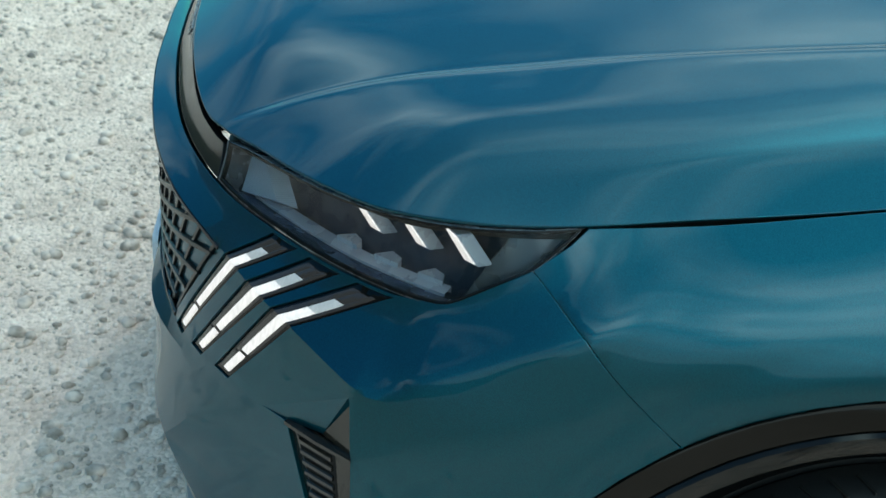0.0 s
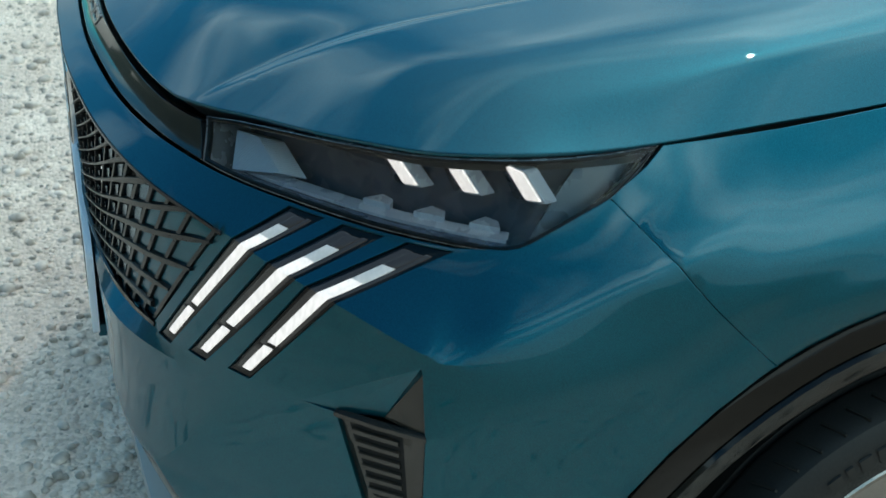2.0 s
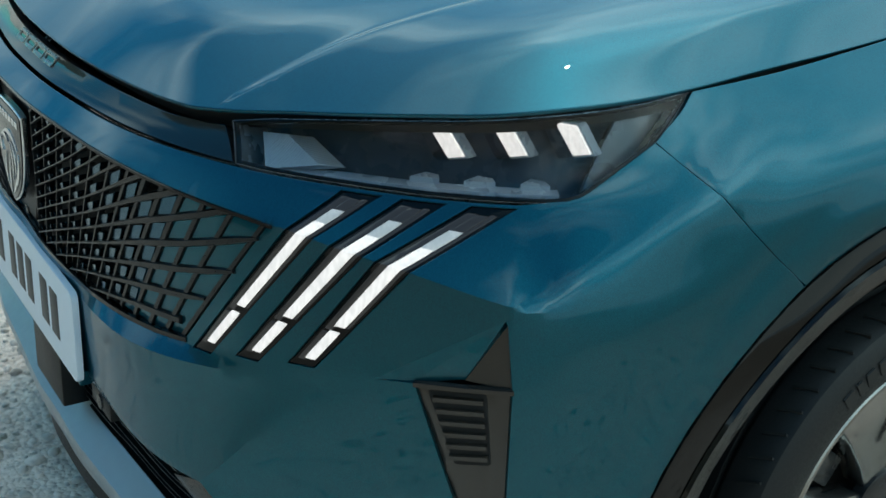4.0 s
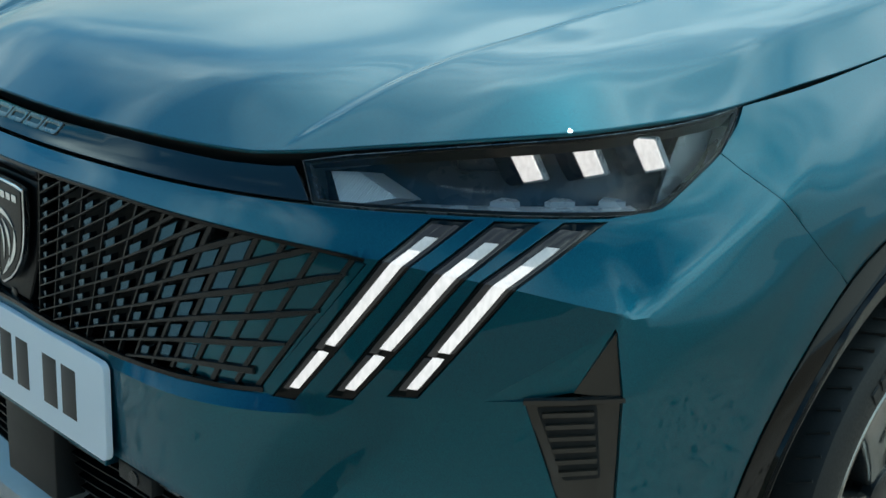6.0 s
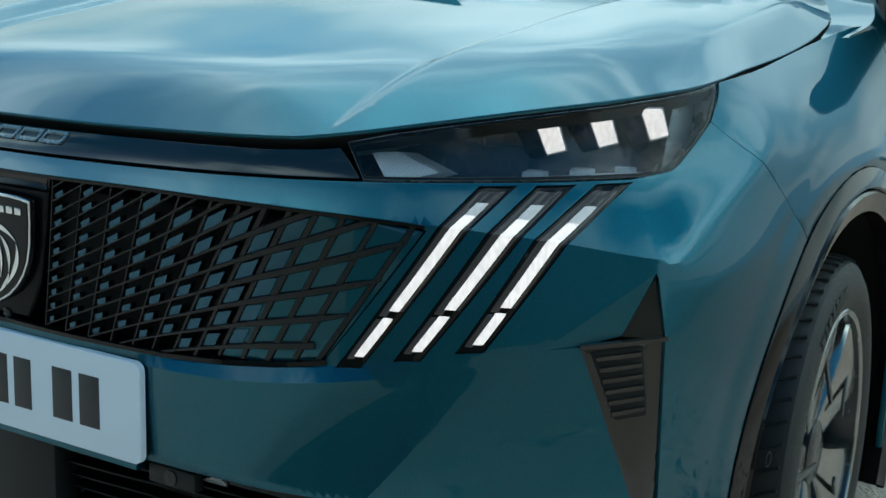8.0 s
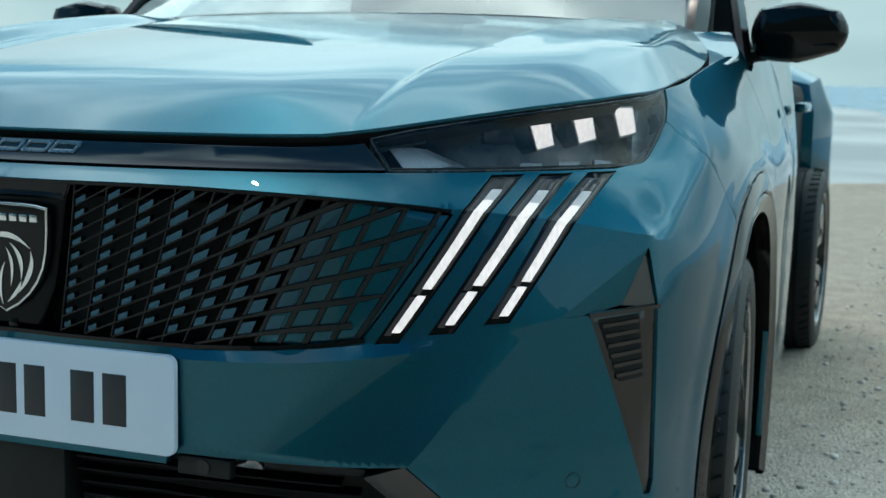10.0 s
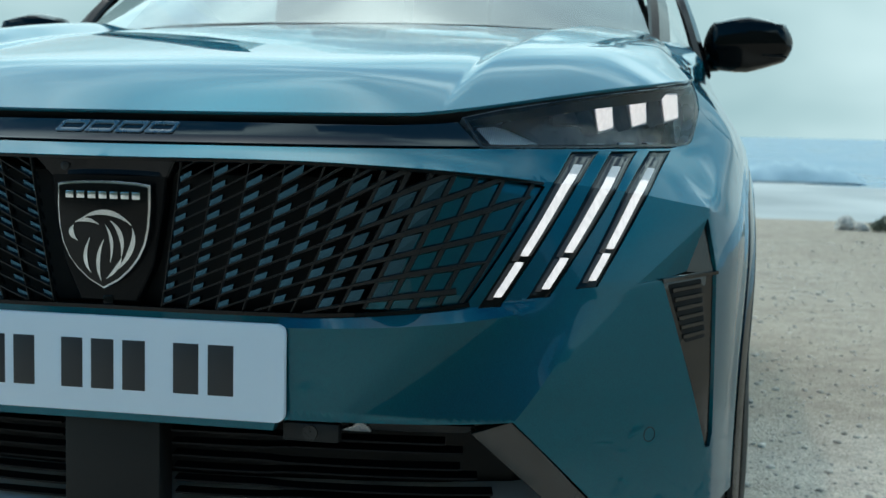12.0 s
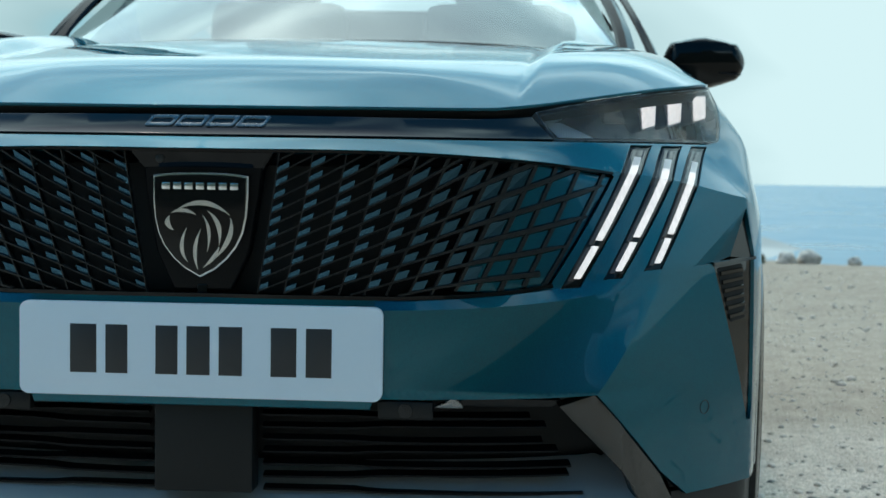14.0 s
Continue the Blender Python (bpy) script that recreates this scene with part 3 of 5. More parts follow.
def triangulate(outline, holes=(), lines=(), step=0.012):
    """Triangles of a flat outline with holes, on a grid that follows given lines. Flat units: angle * 0.0175, height."""
    from mathutils.geometry import delaunay_2d_cdt
    K = 0.0175
    verts, edges = [], []

    def add(line, closed):
        first = len(verts)
        verts.extend((p[0] * K, p[1]) for p in line)
        n = len(line)
        edges.extend((first + i, first + (i + 1) % n) for i in range(n if closed else n - 1))

    loops = [dense(outline, step, True)] + [dense(h, step, True) for h in holes]
    for loop in loops:
        add(loop, True)
    for line in lines:
        add(dense(line, step), False)
    fixed = np.array(verts)
    lo, hi = fixed.min(0), fixed.max(0)
    gx, gy = np.meshgrid(np.arange(lo[0], hi[0], step), np.arange(lo[1], hi[1], step))
    gx[::2] += step / 2
    grid = np.stack([gx.ravel(), gy.ravel()], -1)
    flat = [[(p[0] * K, p[1]) for p in loop] for loop in loops]
    ok = inside(grid, flat[0])
    for loop in flat[1:]:
        ok &= ~inside(grid, loop)
    grid = grid[ok]
    if len(grid):
        gap = np.min(np.hypot(grid[:, None, 0] - fixed[None, :, 0], grid[:, None, 1] - fixed[None, :, 1]), axis=1)
        verts.extend(map(tuple, grid[gap > step * 0.55]))
    res = delaunay_2d_cdt([Vector(v) for v in verts], edges, [], 0, 1e-7)
    pts = np.array([tuple(v) for v in res[0]])
    tri = np.array([f for f in res[2] if len(f) == 3])
    mid = pts[tri].mean(1)
    keep = inside(mid, flat[0])
    for loop in flat[1:]:
        keep &= ~inside(mid, loop)
    tri = tri[keep]
    used = np.unique(tri)
    remap = -np.ones(len(pts), int)
    remap[used] = np.arange(len(used))
    return np.stack([pts[used, 0] / K, pts[used, 1]], -1), remap[tri]


def rim(verts, faces, normals, depth, lip=0.0012):
    """Turns the free edges of a sheet inward: a rounded lip, then a wall."""
    count = {}
    for f in faces:
        for i, j in zip(f, (*f[1:], f[0])):
            count[(i, j)] = count.get((i, j), 0) + 1
    free = [(i, j) for (i, j) in count if (j, i) not in count and abs(verts[i][0]) + abs(verts[j][0]) > 1e-5]
    out_v, out_f = list(map(tuple, verts)), [tuple(f) for f in faces]
    made = {}
    out_dir = {}
    for i, j in free:
        t = np.array(verts[j]) - np.array(verts[i])
        o = np.cross(t, normals[i])
        o /= np.linalg.norm(o) + 1e-9
        for k in (i, j):
            out_dir[k] = out_dir.get(k, 0) + o
    for k, o in out_dir.items():
        o = o / (np.linalg.norm(o) + 1e-9)
        p, n = np.array(verts[k]), np.array(normals[k])
        made[k] = len(out_v)
        out_v += [tuple(p + o * lip * 0.7 - n * lip * 0.3), tuple(p + o * lip - n * lip), tuple(p + o * lip - n * depth)]
    for i, j in free:
        a, b = made[i], made[j]
        out_f += [(j, i, a, b), (b, a, a + 1, b + 1), (b + 1, a + 1, a + 2, b + 2)]
    return out_v, out_f


def panel(outline, holes=(), lines=(), step=0.012, depth=0.0, wall=0.012):
    """A sheet on the car's skin with turned-in edges."""
    pts, tri = triangulate(outline, holes, lines, step)
    p, n = skin(pts, depth)
    v, f = rim(p, [tuple(t) for t in tri], n, wall) if wall else (p, [tuple(t) for t in tri])
    return from_lists(v, f)


def tube(path, normals, width, height, closed=False):
    """A bar with a bevelled, flat-topped section along a line on a surface."""
    path, normals = np.array(path), np.array(normals)
    tang = np.gradient(path, axis=0)
    side = np.cross(tang, normals)
    side /= np.linalg.norm(side, axis=1)[:, None]
    w = np.broadcast_to(np.asarray(width, float), (len(path),))[:, None]
    prof = [(-0.5, -0.6), (-0.5, 0.0), (-0.32, 1.0), (0.32, 1.0), (0.5, 0.0), (0.5, -0.6)]
    rings = [path + side * w * s + normals * height * h for s, h in prof]
    verts = np.stack(rings, 1).reshape(-1, 3)
    m, faces = len(prof), []
    for i in range(len(path) - 1):
        for k in range(m - 1):
            faces.append((i * m + k, (i + 1) * m + k, (i + 1) * m + k + 1, i * m + k + 1))
    faces.append(tuple(range(m)))
    faces.append(tuple((len(path) - 1) * m + k for k in reversed(range(m))))
    bm = from_lists(verts, faces)
    bmesh.ops.recalc_face_normals(bm, faces=bm.faces[:])
    return bm


def D_line(a):
    return float(LEVELS[4][0](a))


def E_line(a):
    return float(LEVELS[5][0](a))


def F_line(a):
    return float(LEVELS[6][0](a))


# ---------------------------------------------------------------- outlines on the skin
HEAD = az((.541, .145, .8935)) + [(a, E_line(a) + .002) for a in (37, 40, 43, 46, 49, 52, 55)] + \
    [(57.2, .8985), (58.3, .9000), (59.1, .9035), (59.8, .9095), (62.0, .9345), (64.4, .9605), (66.0, .988)] + \
    [(67.2, 1.0115), (64, 1.0045)] + [(a, F_line(a) - .005) for a in (60, 56, 52, 48, 44, 40, 36)] + [(32.6, .9365)]
DRL = []
for top, bend, low, zl in (((42.6, 45.7), (39.3, 41.6), (32.2, 34.1), .659), ((47.0, 50.3), (42.7, 45.3), (36.2, 38.2), .672), ((51.8, 55.1), (46.0, 48.5), (40.4, 42.5), .685)):
    DRL.append([(low[0], zl), (low[1], zl + .002), (bend[1], D_line(bend[1])), (top[1], E_line(top[1]) - .004), (top[0], E_line(top[0]) - .004), (bend[0], D_line(bend[0]))])
GRILLE = [(0, .646), (20, .646), (26, .653), (31.4, .664), (38.6, D_line(38.6) - .008)] + [(float(a), D_line(a) - .0006) for a in np.arange(37.5, -.1, -1.5)]
FIN = az((.880, .331, .780), (.852, .292, .704), (.808, .252, .692), (.884, .322, .418), (.892, .331, .418), (.897, .336, .44), (.893, .335, .700))
POCKET = az((.876, .330, .786), (.773, .214, .689), (.808, .252, .693), (.852, .292, .705))
SHUT = az((.852, .54, .962), (.878, .569, .934), (.905, .603, .903), (.921, .64, .863), (.931, .685, .818), (.936, .727, .778))

car = new("car")
tagged(car, "teal-blue metallic car with dark grille, parked on pale gravel", "car")

# bumper skin: nose strip, corner facets and flank up to the wheel arch
WY, WZ, R_ARCH, R_LIP, R_TYRE = 1.0, 0.35, 0.508, 0.43, 0.352


def arch(r, t):
    """Angle and height of the arch circle at t degrees above the front."""
    y, z = WY - r * math.cos(radians(t)), WZ + r * math.sin(radians(t))
    a = 75.0
    for _ in range(12):
        p = surface([a], [z])[0]
        q = surface([a + 1], [z])[0]
        a += (y - p[1]) / (q[1] - p[1])
    return (a, z)


arch_front = [arch(R_ARCH, t) for t in (0, 8, 16, 24, 32, 40, 48, 55)]
arch_top = [arch(R_ARCH, t) for t in (59, 66, 74, 82, 90, 98, 106, 116, 128, 140, 152, 165, 178)]
low_edge = [(0, .487), (20, .490), (34.4, .4985), (42.5, .36), (46, .315), (60, .315)]
bumper_outline = low_edge + [arch(R_ARCH, -4)] + arch_front + SHUT[::-1] + HEAD[13:7:-1] + \
    [(a, E_line(a) - .002) for a in (55, 50, 45, 40, 36, 34.4)] + [(a, E_line(a) - .002) for a in (28, 20, 10, 0)]
fold_line = [(a, .50 + (a - FOLD[1]) / (FOLD[2] - FOLD[1]) * (float(LEVELS[2][0](a)) - .50)) for a in np.linspace(FOLD[1], FOLD[2], 9)]
fold_high = [(a, float(LEVELS[3][0](a)) + (a - FOLD[3]) / (46 - FOLD[3]) * (float(LEVELS[4][0](a)) - float(LEVELS[3][0](a)))) for a in np.linspace(FOLD[3], 46, 9)]
crease = [(a, D_line(a)) for a in np.arange(39, 55.3, 1.5)] + [(EDGE, D_line(EDGE))]
corner = [(EDGE, z) for z in np.arange(.33, .80, .012)]
bm = panel(bumper_outline, [GRILLE] + DRL + [POCKET[:2] + FIN[2:] + FIN[:1]], [fold_line, fold_high, crease, corner, *[[(a, CREST + dz + .00727 * (a - 55.2)) for a in np.arange(57.5, 67.2, 1.2)] for dz in (-.016, -.008, 0, .008, .016)]] + [[(a, float(LEVELS[k][0](a))) for a in np.arange(0, 54.5, 1.5)] for k in (2, 3)], step=0.012)
fair_normals(part("bumper", both(bm), PAINT, car, "teal-blue painted front bumper with sharp folded corners", 12), skin_field)


def pair(name, bm, mat, parent, label="", smooth=25):
    """A part and its twin on the other side."""
    twin = mirrored(bm)
    return part(name, bm, mat, parent, label, smooth), part(name, twin, mat, parent, label, smooth)


# ---------------------------------------------------------------- flank: fender and what lies behind it
fender_low = [arch(R_ARCH, t) for t in (57, 62, 68, 76, 84, 92, 100, 110, 122, 136, 150, 165, 180)]
DOOR_A = 116.5
fender_outline = SHUT + fender_low + [(fender_low[-1][0], .24), (DOOR_A, .24), (DOOR_A, F_line(DOOR_A) - .01)] + [(a, F_line(a) - .004) for a in (110, 104, 98, 92, 86, 80, 76, 72, 69, 67.6)] + [(66.6, .992), (65.3, .974)]
fender_outline = [(a + .22, z) if i < 6 else (a, z) for i, (a, z) in enumerate(fender_outline)]
for ob in pair("fender", panel(fender_outline, lines=[[(a, CREST + dz + .00727 * (a - 55.2)) for a in np.arange(69.5, 76, 1.0)] for dz in (-.016, -.008, 0, .008, .016)], step=0.012), PAINT, car, "teal-blue painted front wing"):
    fair_normals(ob, skin_field)
door_outline = [(DOOR_A + .3, .26), (141, .26), (141, F_line(141) - .01), (DOOR_A + .3, F_line(DOOR_A) - .01)]
for ob in pair("door", panel(door_outline, step=0.03), PAINT, car):
    fair_normals(ob, skin_field)
rear_outline = [(141.2, .26), (158, .26), (158, F_line(158) - .01), (141.2, F_line(141.2) - .01)]
pair("rear_door", panel(rear_outline, step=0.04), PAINT, car)


# wheel arch cladding: three stepped bands round the opening
def arch_band(r0, r1, lift0, lift1, t0=-22, t1=205, n=48):
    verts, faces = [], []
    prof = [(r0, -0.012), (r0, lift0 * .6), (r0 - .004, lift0), (r1 + .004, lift1), (r1, lift1 * .6), (r1, -0.03)]
    for i in range(n + 1):
        t = t0 + (t1 - t0) * i / n
        for r, lift in prof:
            a, z = arch(r, t)
            p, nn = skin([(a, z)], -lift)
            verts.append(tuple(p[0]))
    m = len(prof)
    for i in range(n):
        for k in range(m - 1):
            faces.append((i * m + k, i * m + k + 1, (i + 1) * m + k + 1, (i + 1) * m + k))
    bm = from_lists(verts, faces)
    bmesh.ops.recalc_face_normals(bm, faces=bm.faces[:])
    return bm


for side in pair("wheel_arch_trim", join(arch_band(R_ARCH - .003, .468, .004, .010), arch_band(.466, R_LIP, .012, .002)), ARCH, car, "gloss black wheel arch trim"):
    pass

# wheel house: near-black barrel behind the opening, its shade put into the colour
verts, faces = [], []
for i in range(33):
    t = radians(-25 + 230 * i / 32)
    for r, x in ((R_LIP + .01, .93), (R_LIP + .03, .90), (R_LIP + .02, .62)):
        verts.append((x, WY - r * math.cos(t), WZ + r * math.sin(t)))
for i in range(32):
    for k in range(2):
        faces.append((i * 3 + k, i * 3 + k + 1, i * 3 + k + 4, i * 3 + k + 3))
faces.append(tuple(i * 3 + 2 for i in range(33)))
pair("wheel_house", from_lists(verts, faces), HOLLOW_SHADE, car)


# ---------------------------------------------------------------- wheels
def lathe(profile, n=96):
    """A ring turned about the x axis from (x, radius) points."""
    verts, faces = [], []
    m = len(profile)
    for i in range(n):
        t = 2 * math.pi * i / n
        verts += [(x, r * math.cos(t), r * math.sin(t)) for x, r in profile]
    for i in range(n):
        for k in range(m - 1):
            a, b = i * m + k, ((i + 1) % n) * m + k
            faces.append((a, a + 1, b + 1, b))
    bm = from_lists(verts, faces)
    bmesh.ops.recalc_face_normals(bm, faces=bm.faces[:])
    return bm


def make_wheel(x, y, sign, steer):
    wheel = new("wheel")
    wheel.parent = car
    wheel.location = (sign * x, y, WZ - .006)
    wheel.rotation_euler = (radians(17), 0, radians(steer) + (0 if sign > 0 else math.pi))
    tagged(wheel, "grey alloy wheel with a low black tyre")
    R = R_TYRE
    tyre_prof = [(-.105, .262), (-.112, .285), (-.112, .315), (-.100, .338), (-.085, .346), (-.045, R - .001), (-.043, R - .009), (-.036, R - .009), (-.034, R), (-.004, R), (-.002, R - .009),
                 (.005, R - .009), (.007, R), (.036, R), (.038, R - .009), (.045, R - .009), (.047, R - .001), (.085, .347), (.100, .339), (.108, .325), (.1125, .300), (.112, .283), (.107, .268), (.103, .258), (.09, .25)]
    part("tyre", lathe(tyre_prof, 120), RUBBER, wheel, "black road tyre with moulded sidewall")
    rim_prof = [(.09, .252), (.101, .258), (.104, .254), (.101, .247), (.085, .240), (.02, .232), (-.10, .235), (-.105, .262)]
    part("rim", lathe(rim_prof, 96), ALLOY_DARK, wheel, "dark alloy rim barrel", 40)
    for k in range(5):
        for off, mat, nm in ((0, ALLOY, "spoke"),):
            t = radians(72 * k + off)
            bmk = bmesh.new()
            verts = []
            sect = [(-.5, -.04), (-.5, -.008), (-.47, -.002), (-.40, .0), (.40, .0), (.47, -.002), (.5, -.008), (.5, -.04)]
            faces = []
            st = [(.045, .056, .074), (.10, .088, .082), (.17, .146, .092), (.225, .198, .097), (.247, .214, .094)]
            for r, w, xx in st:
                verts += [(xx + h, s * w, r) for s, h in sect]
            mm = len(sect)
            for i in range(len(st) - 1):
                for q in range(mm - 1):
                    faces.append((i * mm + q, i * mm + q + 1, (i + 1) * mm + q + 1, (i + 1) * mm + q))
            bmk.free()
            bmk = from_lists(verts, faces)
            bmesh.ops.recalc_face_normals(bmk, faces=bmk.faces[:])
            bmesh.ops.rotate(bmk, verts=bmk.verts, cent=(0, 0, 0), matrix=Matrix.Rotation(t, 3, "X"))
            part(nm, bmk, mat, wheel, "", 30)
        t = radians(72 * k + 36)
        plate = box(.012, .05, .12, .004, Matrix.Rotation(t, 4, "X") @ Matrix.Translation((.05, 0, .18)))
        groove = box(.006, .012, .13, .002, Matrix.Rotation(radians(72 * k), 4, "X") @ Matrix.Translation((.0945, .012, .165)) @ Matrix.Rotation(radians(-7), 4, "Y"))
        part("spoke_groove", groove, ALLOY_DARK, wheel)
        part("wheel_insert", plate, ALLOY_DARK, wheel, "gloss black insert between spokes")
    part("rim_lip", lathe([(.098, .2465), (.1035, .2475), (.1055, .2505), (.1045, .2535), (.106, .2565), (.104, .2595), (.099, .2605)], 96), ALLOY, wheel, "bright rim lip", 20)
    part("hub_cap", lathe([(.06, .058), (.078, .056), (.083, .045), (.085, .02), (.085, .0005)], 40), ALLOY_DARK, wheel, "dark hub cap")
    # tread blocks' shoulder cuts: near-black bars for the shade in the grooves
    for k in range(60):
        t = 2 * math.pi * k / 60
        cut = box(.034, .0035, .006, 0, Matrix.Rotation(t, 4, "X") @ Matrix.Translation((.080, 0, R - .004)) @ Matrix.Rotation(radians(24), 4, "Z") @ Matrix.Rotation(radians(9), 4, "Y"))
        part("tread_cut", cut, HOLLOW_SHADE, wheel, "", 0)
    # raised marks on the sidewall, unreadable at speed
    for k, (w0, w1) in enumerate(((0, 3.6), (5, 7), (8.6, 12), (13.6, 17), (18.4, 21.4), (22.8, 25.2), (26.6, 28), (29.6, 33))):
        vs, fs = [], []
        for i in range(5):
            t = radians(70 + w0 + (w1 - w0) * i / 4)
            for r, xx in ((.289, .1118), (.290, .1138), (.311, .1138), (.312, .1112)):
                vs.append((xx, -r * math.cos(t), r * math.sin(t)))
        for i in range(4):
            for q in range(3):
                fs.append((i * 4 + q, i * 4 + q + 1, i * 4 + q + 5, i * 4 + q + 4))
        part("sidewall_mark", from_lists(vs, fs), TYRE_MARK, wheel, "", 0)
    return wheel


TYRE_MARK = material("tyre_mark", (0.004, 0.004, 0.004), 0.6)
for yy in (WY, WY + 2.74):
    for sgn in (1, -1):
        make_wheel(.826 if yy == WY else .755, yy + .008, sgn, 4.3 if yy == WY else 0)


# ---------------------------------------------------------------- bonnet
def shrink(line, by):
    """A closed outline drawn in by so many metres."""
    p = np.array(line) * (.0175, 1)
    if np.sum(p[:, 0] * np.roll(p[:, 1], -1) - np.roll(p[:, 0], -1) * p[:, 1]) < 0:
        by = -by
    e = np.roll(p, -1, 0) - p
    n = np.stack([-e[:, 1], e[:, 0]], -1) / np.linalg.norm(e, axis=1)[:, None]
    m = n + np.roll(n, 1, 0)
    m /= np.maximum((m * np.roll(n, 1, 0)).sum(1), .4)[:, None]
    return [tuple(q) for q in (p + m * by) / (.0175, 1)]


EDGE_B = [(0, .066, .938), (.12, .069, .938), (.25, .082, .939), (.36, .102, .940), (.41, .115, .941), (.450, .1285, .9425), (.505, .161, .950), (.568, .206, .961), (.645, .254, .975), (.712, .305, .987), (.772, .366, .997), (.808, .44, 1.005), (.826, .53, 1.010), (.832, .605, 1.016), (.831, .72, 1.026), (.826, .86, 1.035), (.820, 1.0, 1.048), (.808, 1.15, 1.068), (.785, 1.28, 1.095), (.745, 1.36, 1.13)]
REAR_B = [(.60, 1.36, 1.150), (.40, 1.335, 1.160), (.2, 1.32, 1.165), (0, 1.315, 1.166)]


def soft(d, r):
    """A ramp with a rounded foot of radius r."""
    return .5 * (d + np.sqrt(d * d + r * r))


def bonnet_folds(x, y):
    """The bonnet's two sharp features: a slanted step beside the middle field, and the fold along its side."""
    x, y = np.abs(np.asarray(x, float)), np.asarray(y, float)
    d = x - (.470 + .050 * y)
    width = .068 * (1 - np.exp(-np.clip(y - .15, 0, None) / .38))
    step = STEP_RISE * (soft(d, .005) - soft(d - width, .008))
    side = smoothstep(.40, .85, y)
    return step - side * .62 * soft(x - (SIDE_X(y) - .060), .008)


def bonnet_rough(x, y):
    """Height of the bonnet's crown and shoulders, before fairing."""
    x, y = np.abs(np.asarray(x, float)), np.asarray(y, float)
    d = x - (.462 + .055 * y)
    return BONNET_MID(y) - .018 * (x / .5) ** 2 + smoothstep(.13, .50, y) * .030 * (1 - np.exp(-soft(d, .015) / .075))


STEP_RISE = .55
SIDE_X = hermite([(.3, .715), (.366, .772), (.44, .808), (.53, .826), (.605, .832), (.72, .831), (.86, .826), (1.0, .820), (1.15, .808), (1.28, .785), (1.36, .745)])


BONNET_MID = hermite([(-.2, .93), (0, .971), (.066, .985), (.1, .992), (.2, 1.013), (.3, 1.034), (.5, 1.069), (.8, 1.112), (1.1, 1.145), (1.35, 1.167), (1.6, 1.19)])


def resample(pts, n, corners=()):
    p = np.array(pts, float)
    s = np.r_[0, np.cumsum(np.linalg.norm(np.diff(p, axis=0), axis=1))]
    t = np.linspace(0, s[-1], n)
    return np.stack([hermite(list(zip(s, p[:, k])), corners)(t) for k in range(3)], -1)


class Faired:
    """A thin plate laid over given heights, stiff enough to leave no ripples."""

    def __init__(self, x, y, z, slack):
        x, y, z, slack = (np.concatenate([q, q]) if k else np.concatenate([q, -q]) for k, q in enumerate((x, y, z, slack)))
        self.at = np.stack([x, y], -1)
        n = len(x)
        K = self.bend(self.at) + np.diag(slack)
        Q = np.c_[np.ones(n), self.at]
        M = np.block([[K, Q], [Q.T, np.zeros((3, 3))]])
        self.w = np.linalg.solve(M, np.r_[z, np.zeros(3)])

    def bend(self, p):
        r2 = ((p[:, None] - self.at[None]) ** 2).sum(-1) + 1e-12
        return r2 * np.log(r2) * .5

    def __call__(self, x, y):
        out = np.empty(len(x))
        for k in range(0, len(x), 4000):
            p = np.stack([x[k:k + 4000], y[k:k + 4000]], -1)
            out[k:k + 4000] = np.c_[self.bend(p), np.ones(len(p)), p] @ self.w
        return out


def faired_bonnet():
    rim_pts = np.concatenate([resample(EDGE_B, 90, (5,)), resample(REAR_B, 14)])
    rim_pts = rim_pts[rim_pts[:, 0] > 1e-4]
    gx, gy = np.meshgrid(np.arange(.03, .8, .075), np.arange(.2, 1.28, .09))
    gx, gy = gx.ravel(), gy.ravel()
    near = np.hypot(gx[:, None] - rim_pts[None, :, 0], gy[:, None] - rim_pts[None, :, 1]).min(1)
    inner = inside(np.stack([gx, gy], -1), [(0.0, .066)] + [tuple(p[:2]) for p in rim_pts] + [(0.0, 1.315)])
    valley_d = np.abs(gx - (.49 + .05 * gy))
    ok = inner & (near > .085) & (valley_d > .035)
    gx, gy = gx[ok], gy[ok]
    x, y = np.r_[rim_pts[:, 0], gx], np.r_[rim_pts[:, 1], gy]
    z = np.r_[rim_pts[:, 2], bonnet_rough(gx, gy)] - bonnet_folds(x, y)
    return Faired(x, y, z, np.r_[np.full(len(rim_pts), 2e-5), np.full(len(gx), 1.5e-2)])


BONNET = faired_bonnet()


def bonnet_height(x, y):
    return BONNET(np.abs(x), y) + bonnet_folds(x, y)


outline = [(p[0] / .0175, p[1]) for p in resample(EDGE_B, 110, (5,))] + [(p[0] / .0175, p[1]) for p in resample(REAR_B, 24)]
valley = [((.470 + .050 * y) / .0175, y) for y in np.arange(.16, 1.3, .015)]
side_outline = [(p[0] / .0175, p[1]) for p in resample(EDGE_B, 150, (5,))]
rails = []
for off in (.008, .016, .024, .033, .043, .055, .07):
    rails.append([(q[0], q[1]) for q in shrink(side_outline + [(0, 1.315)], off)[3:-4] if q[0] > .3])
pts, tri = triangulate(outline, lines=[valley] + [[(a + off / .0175, y) for a, y in valley] for off in (-.012, -.006, -.003, .003, .006, .012)] + [[((.470 + .050 * y + .068 * (1 - math.exp(-(y - .15) / .38)) + off) / .0175, y) for y in np.arange(.24, 1.3, .015)] for off in (-.004, 0, .004, .010)] + rails, step=0.0125)
px, py = pts[:, 0] * .0175, pts[:, 1]
pz = bonnet_height(px, py)
e = 1e-3
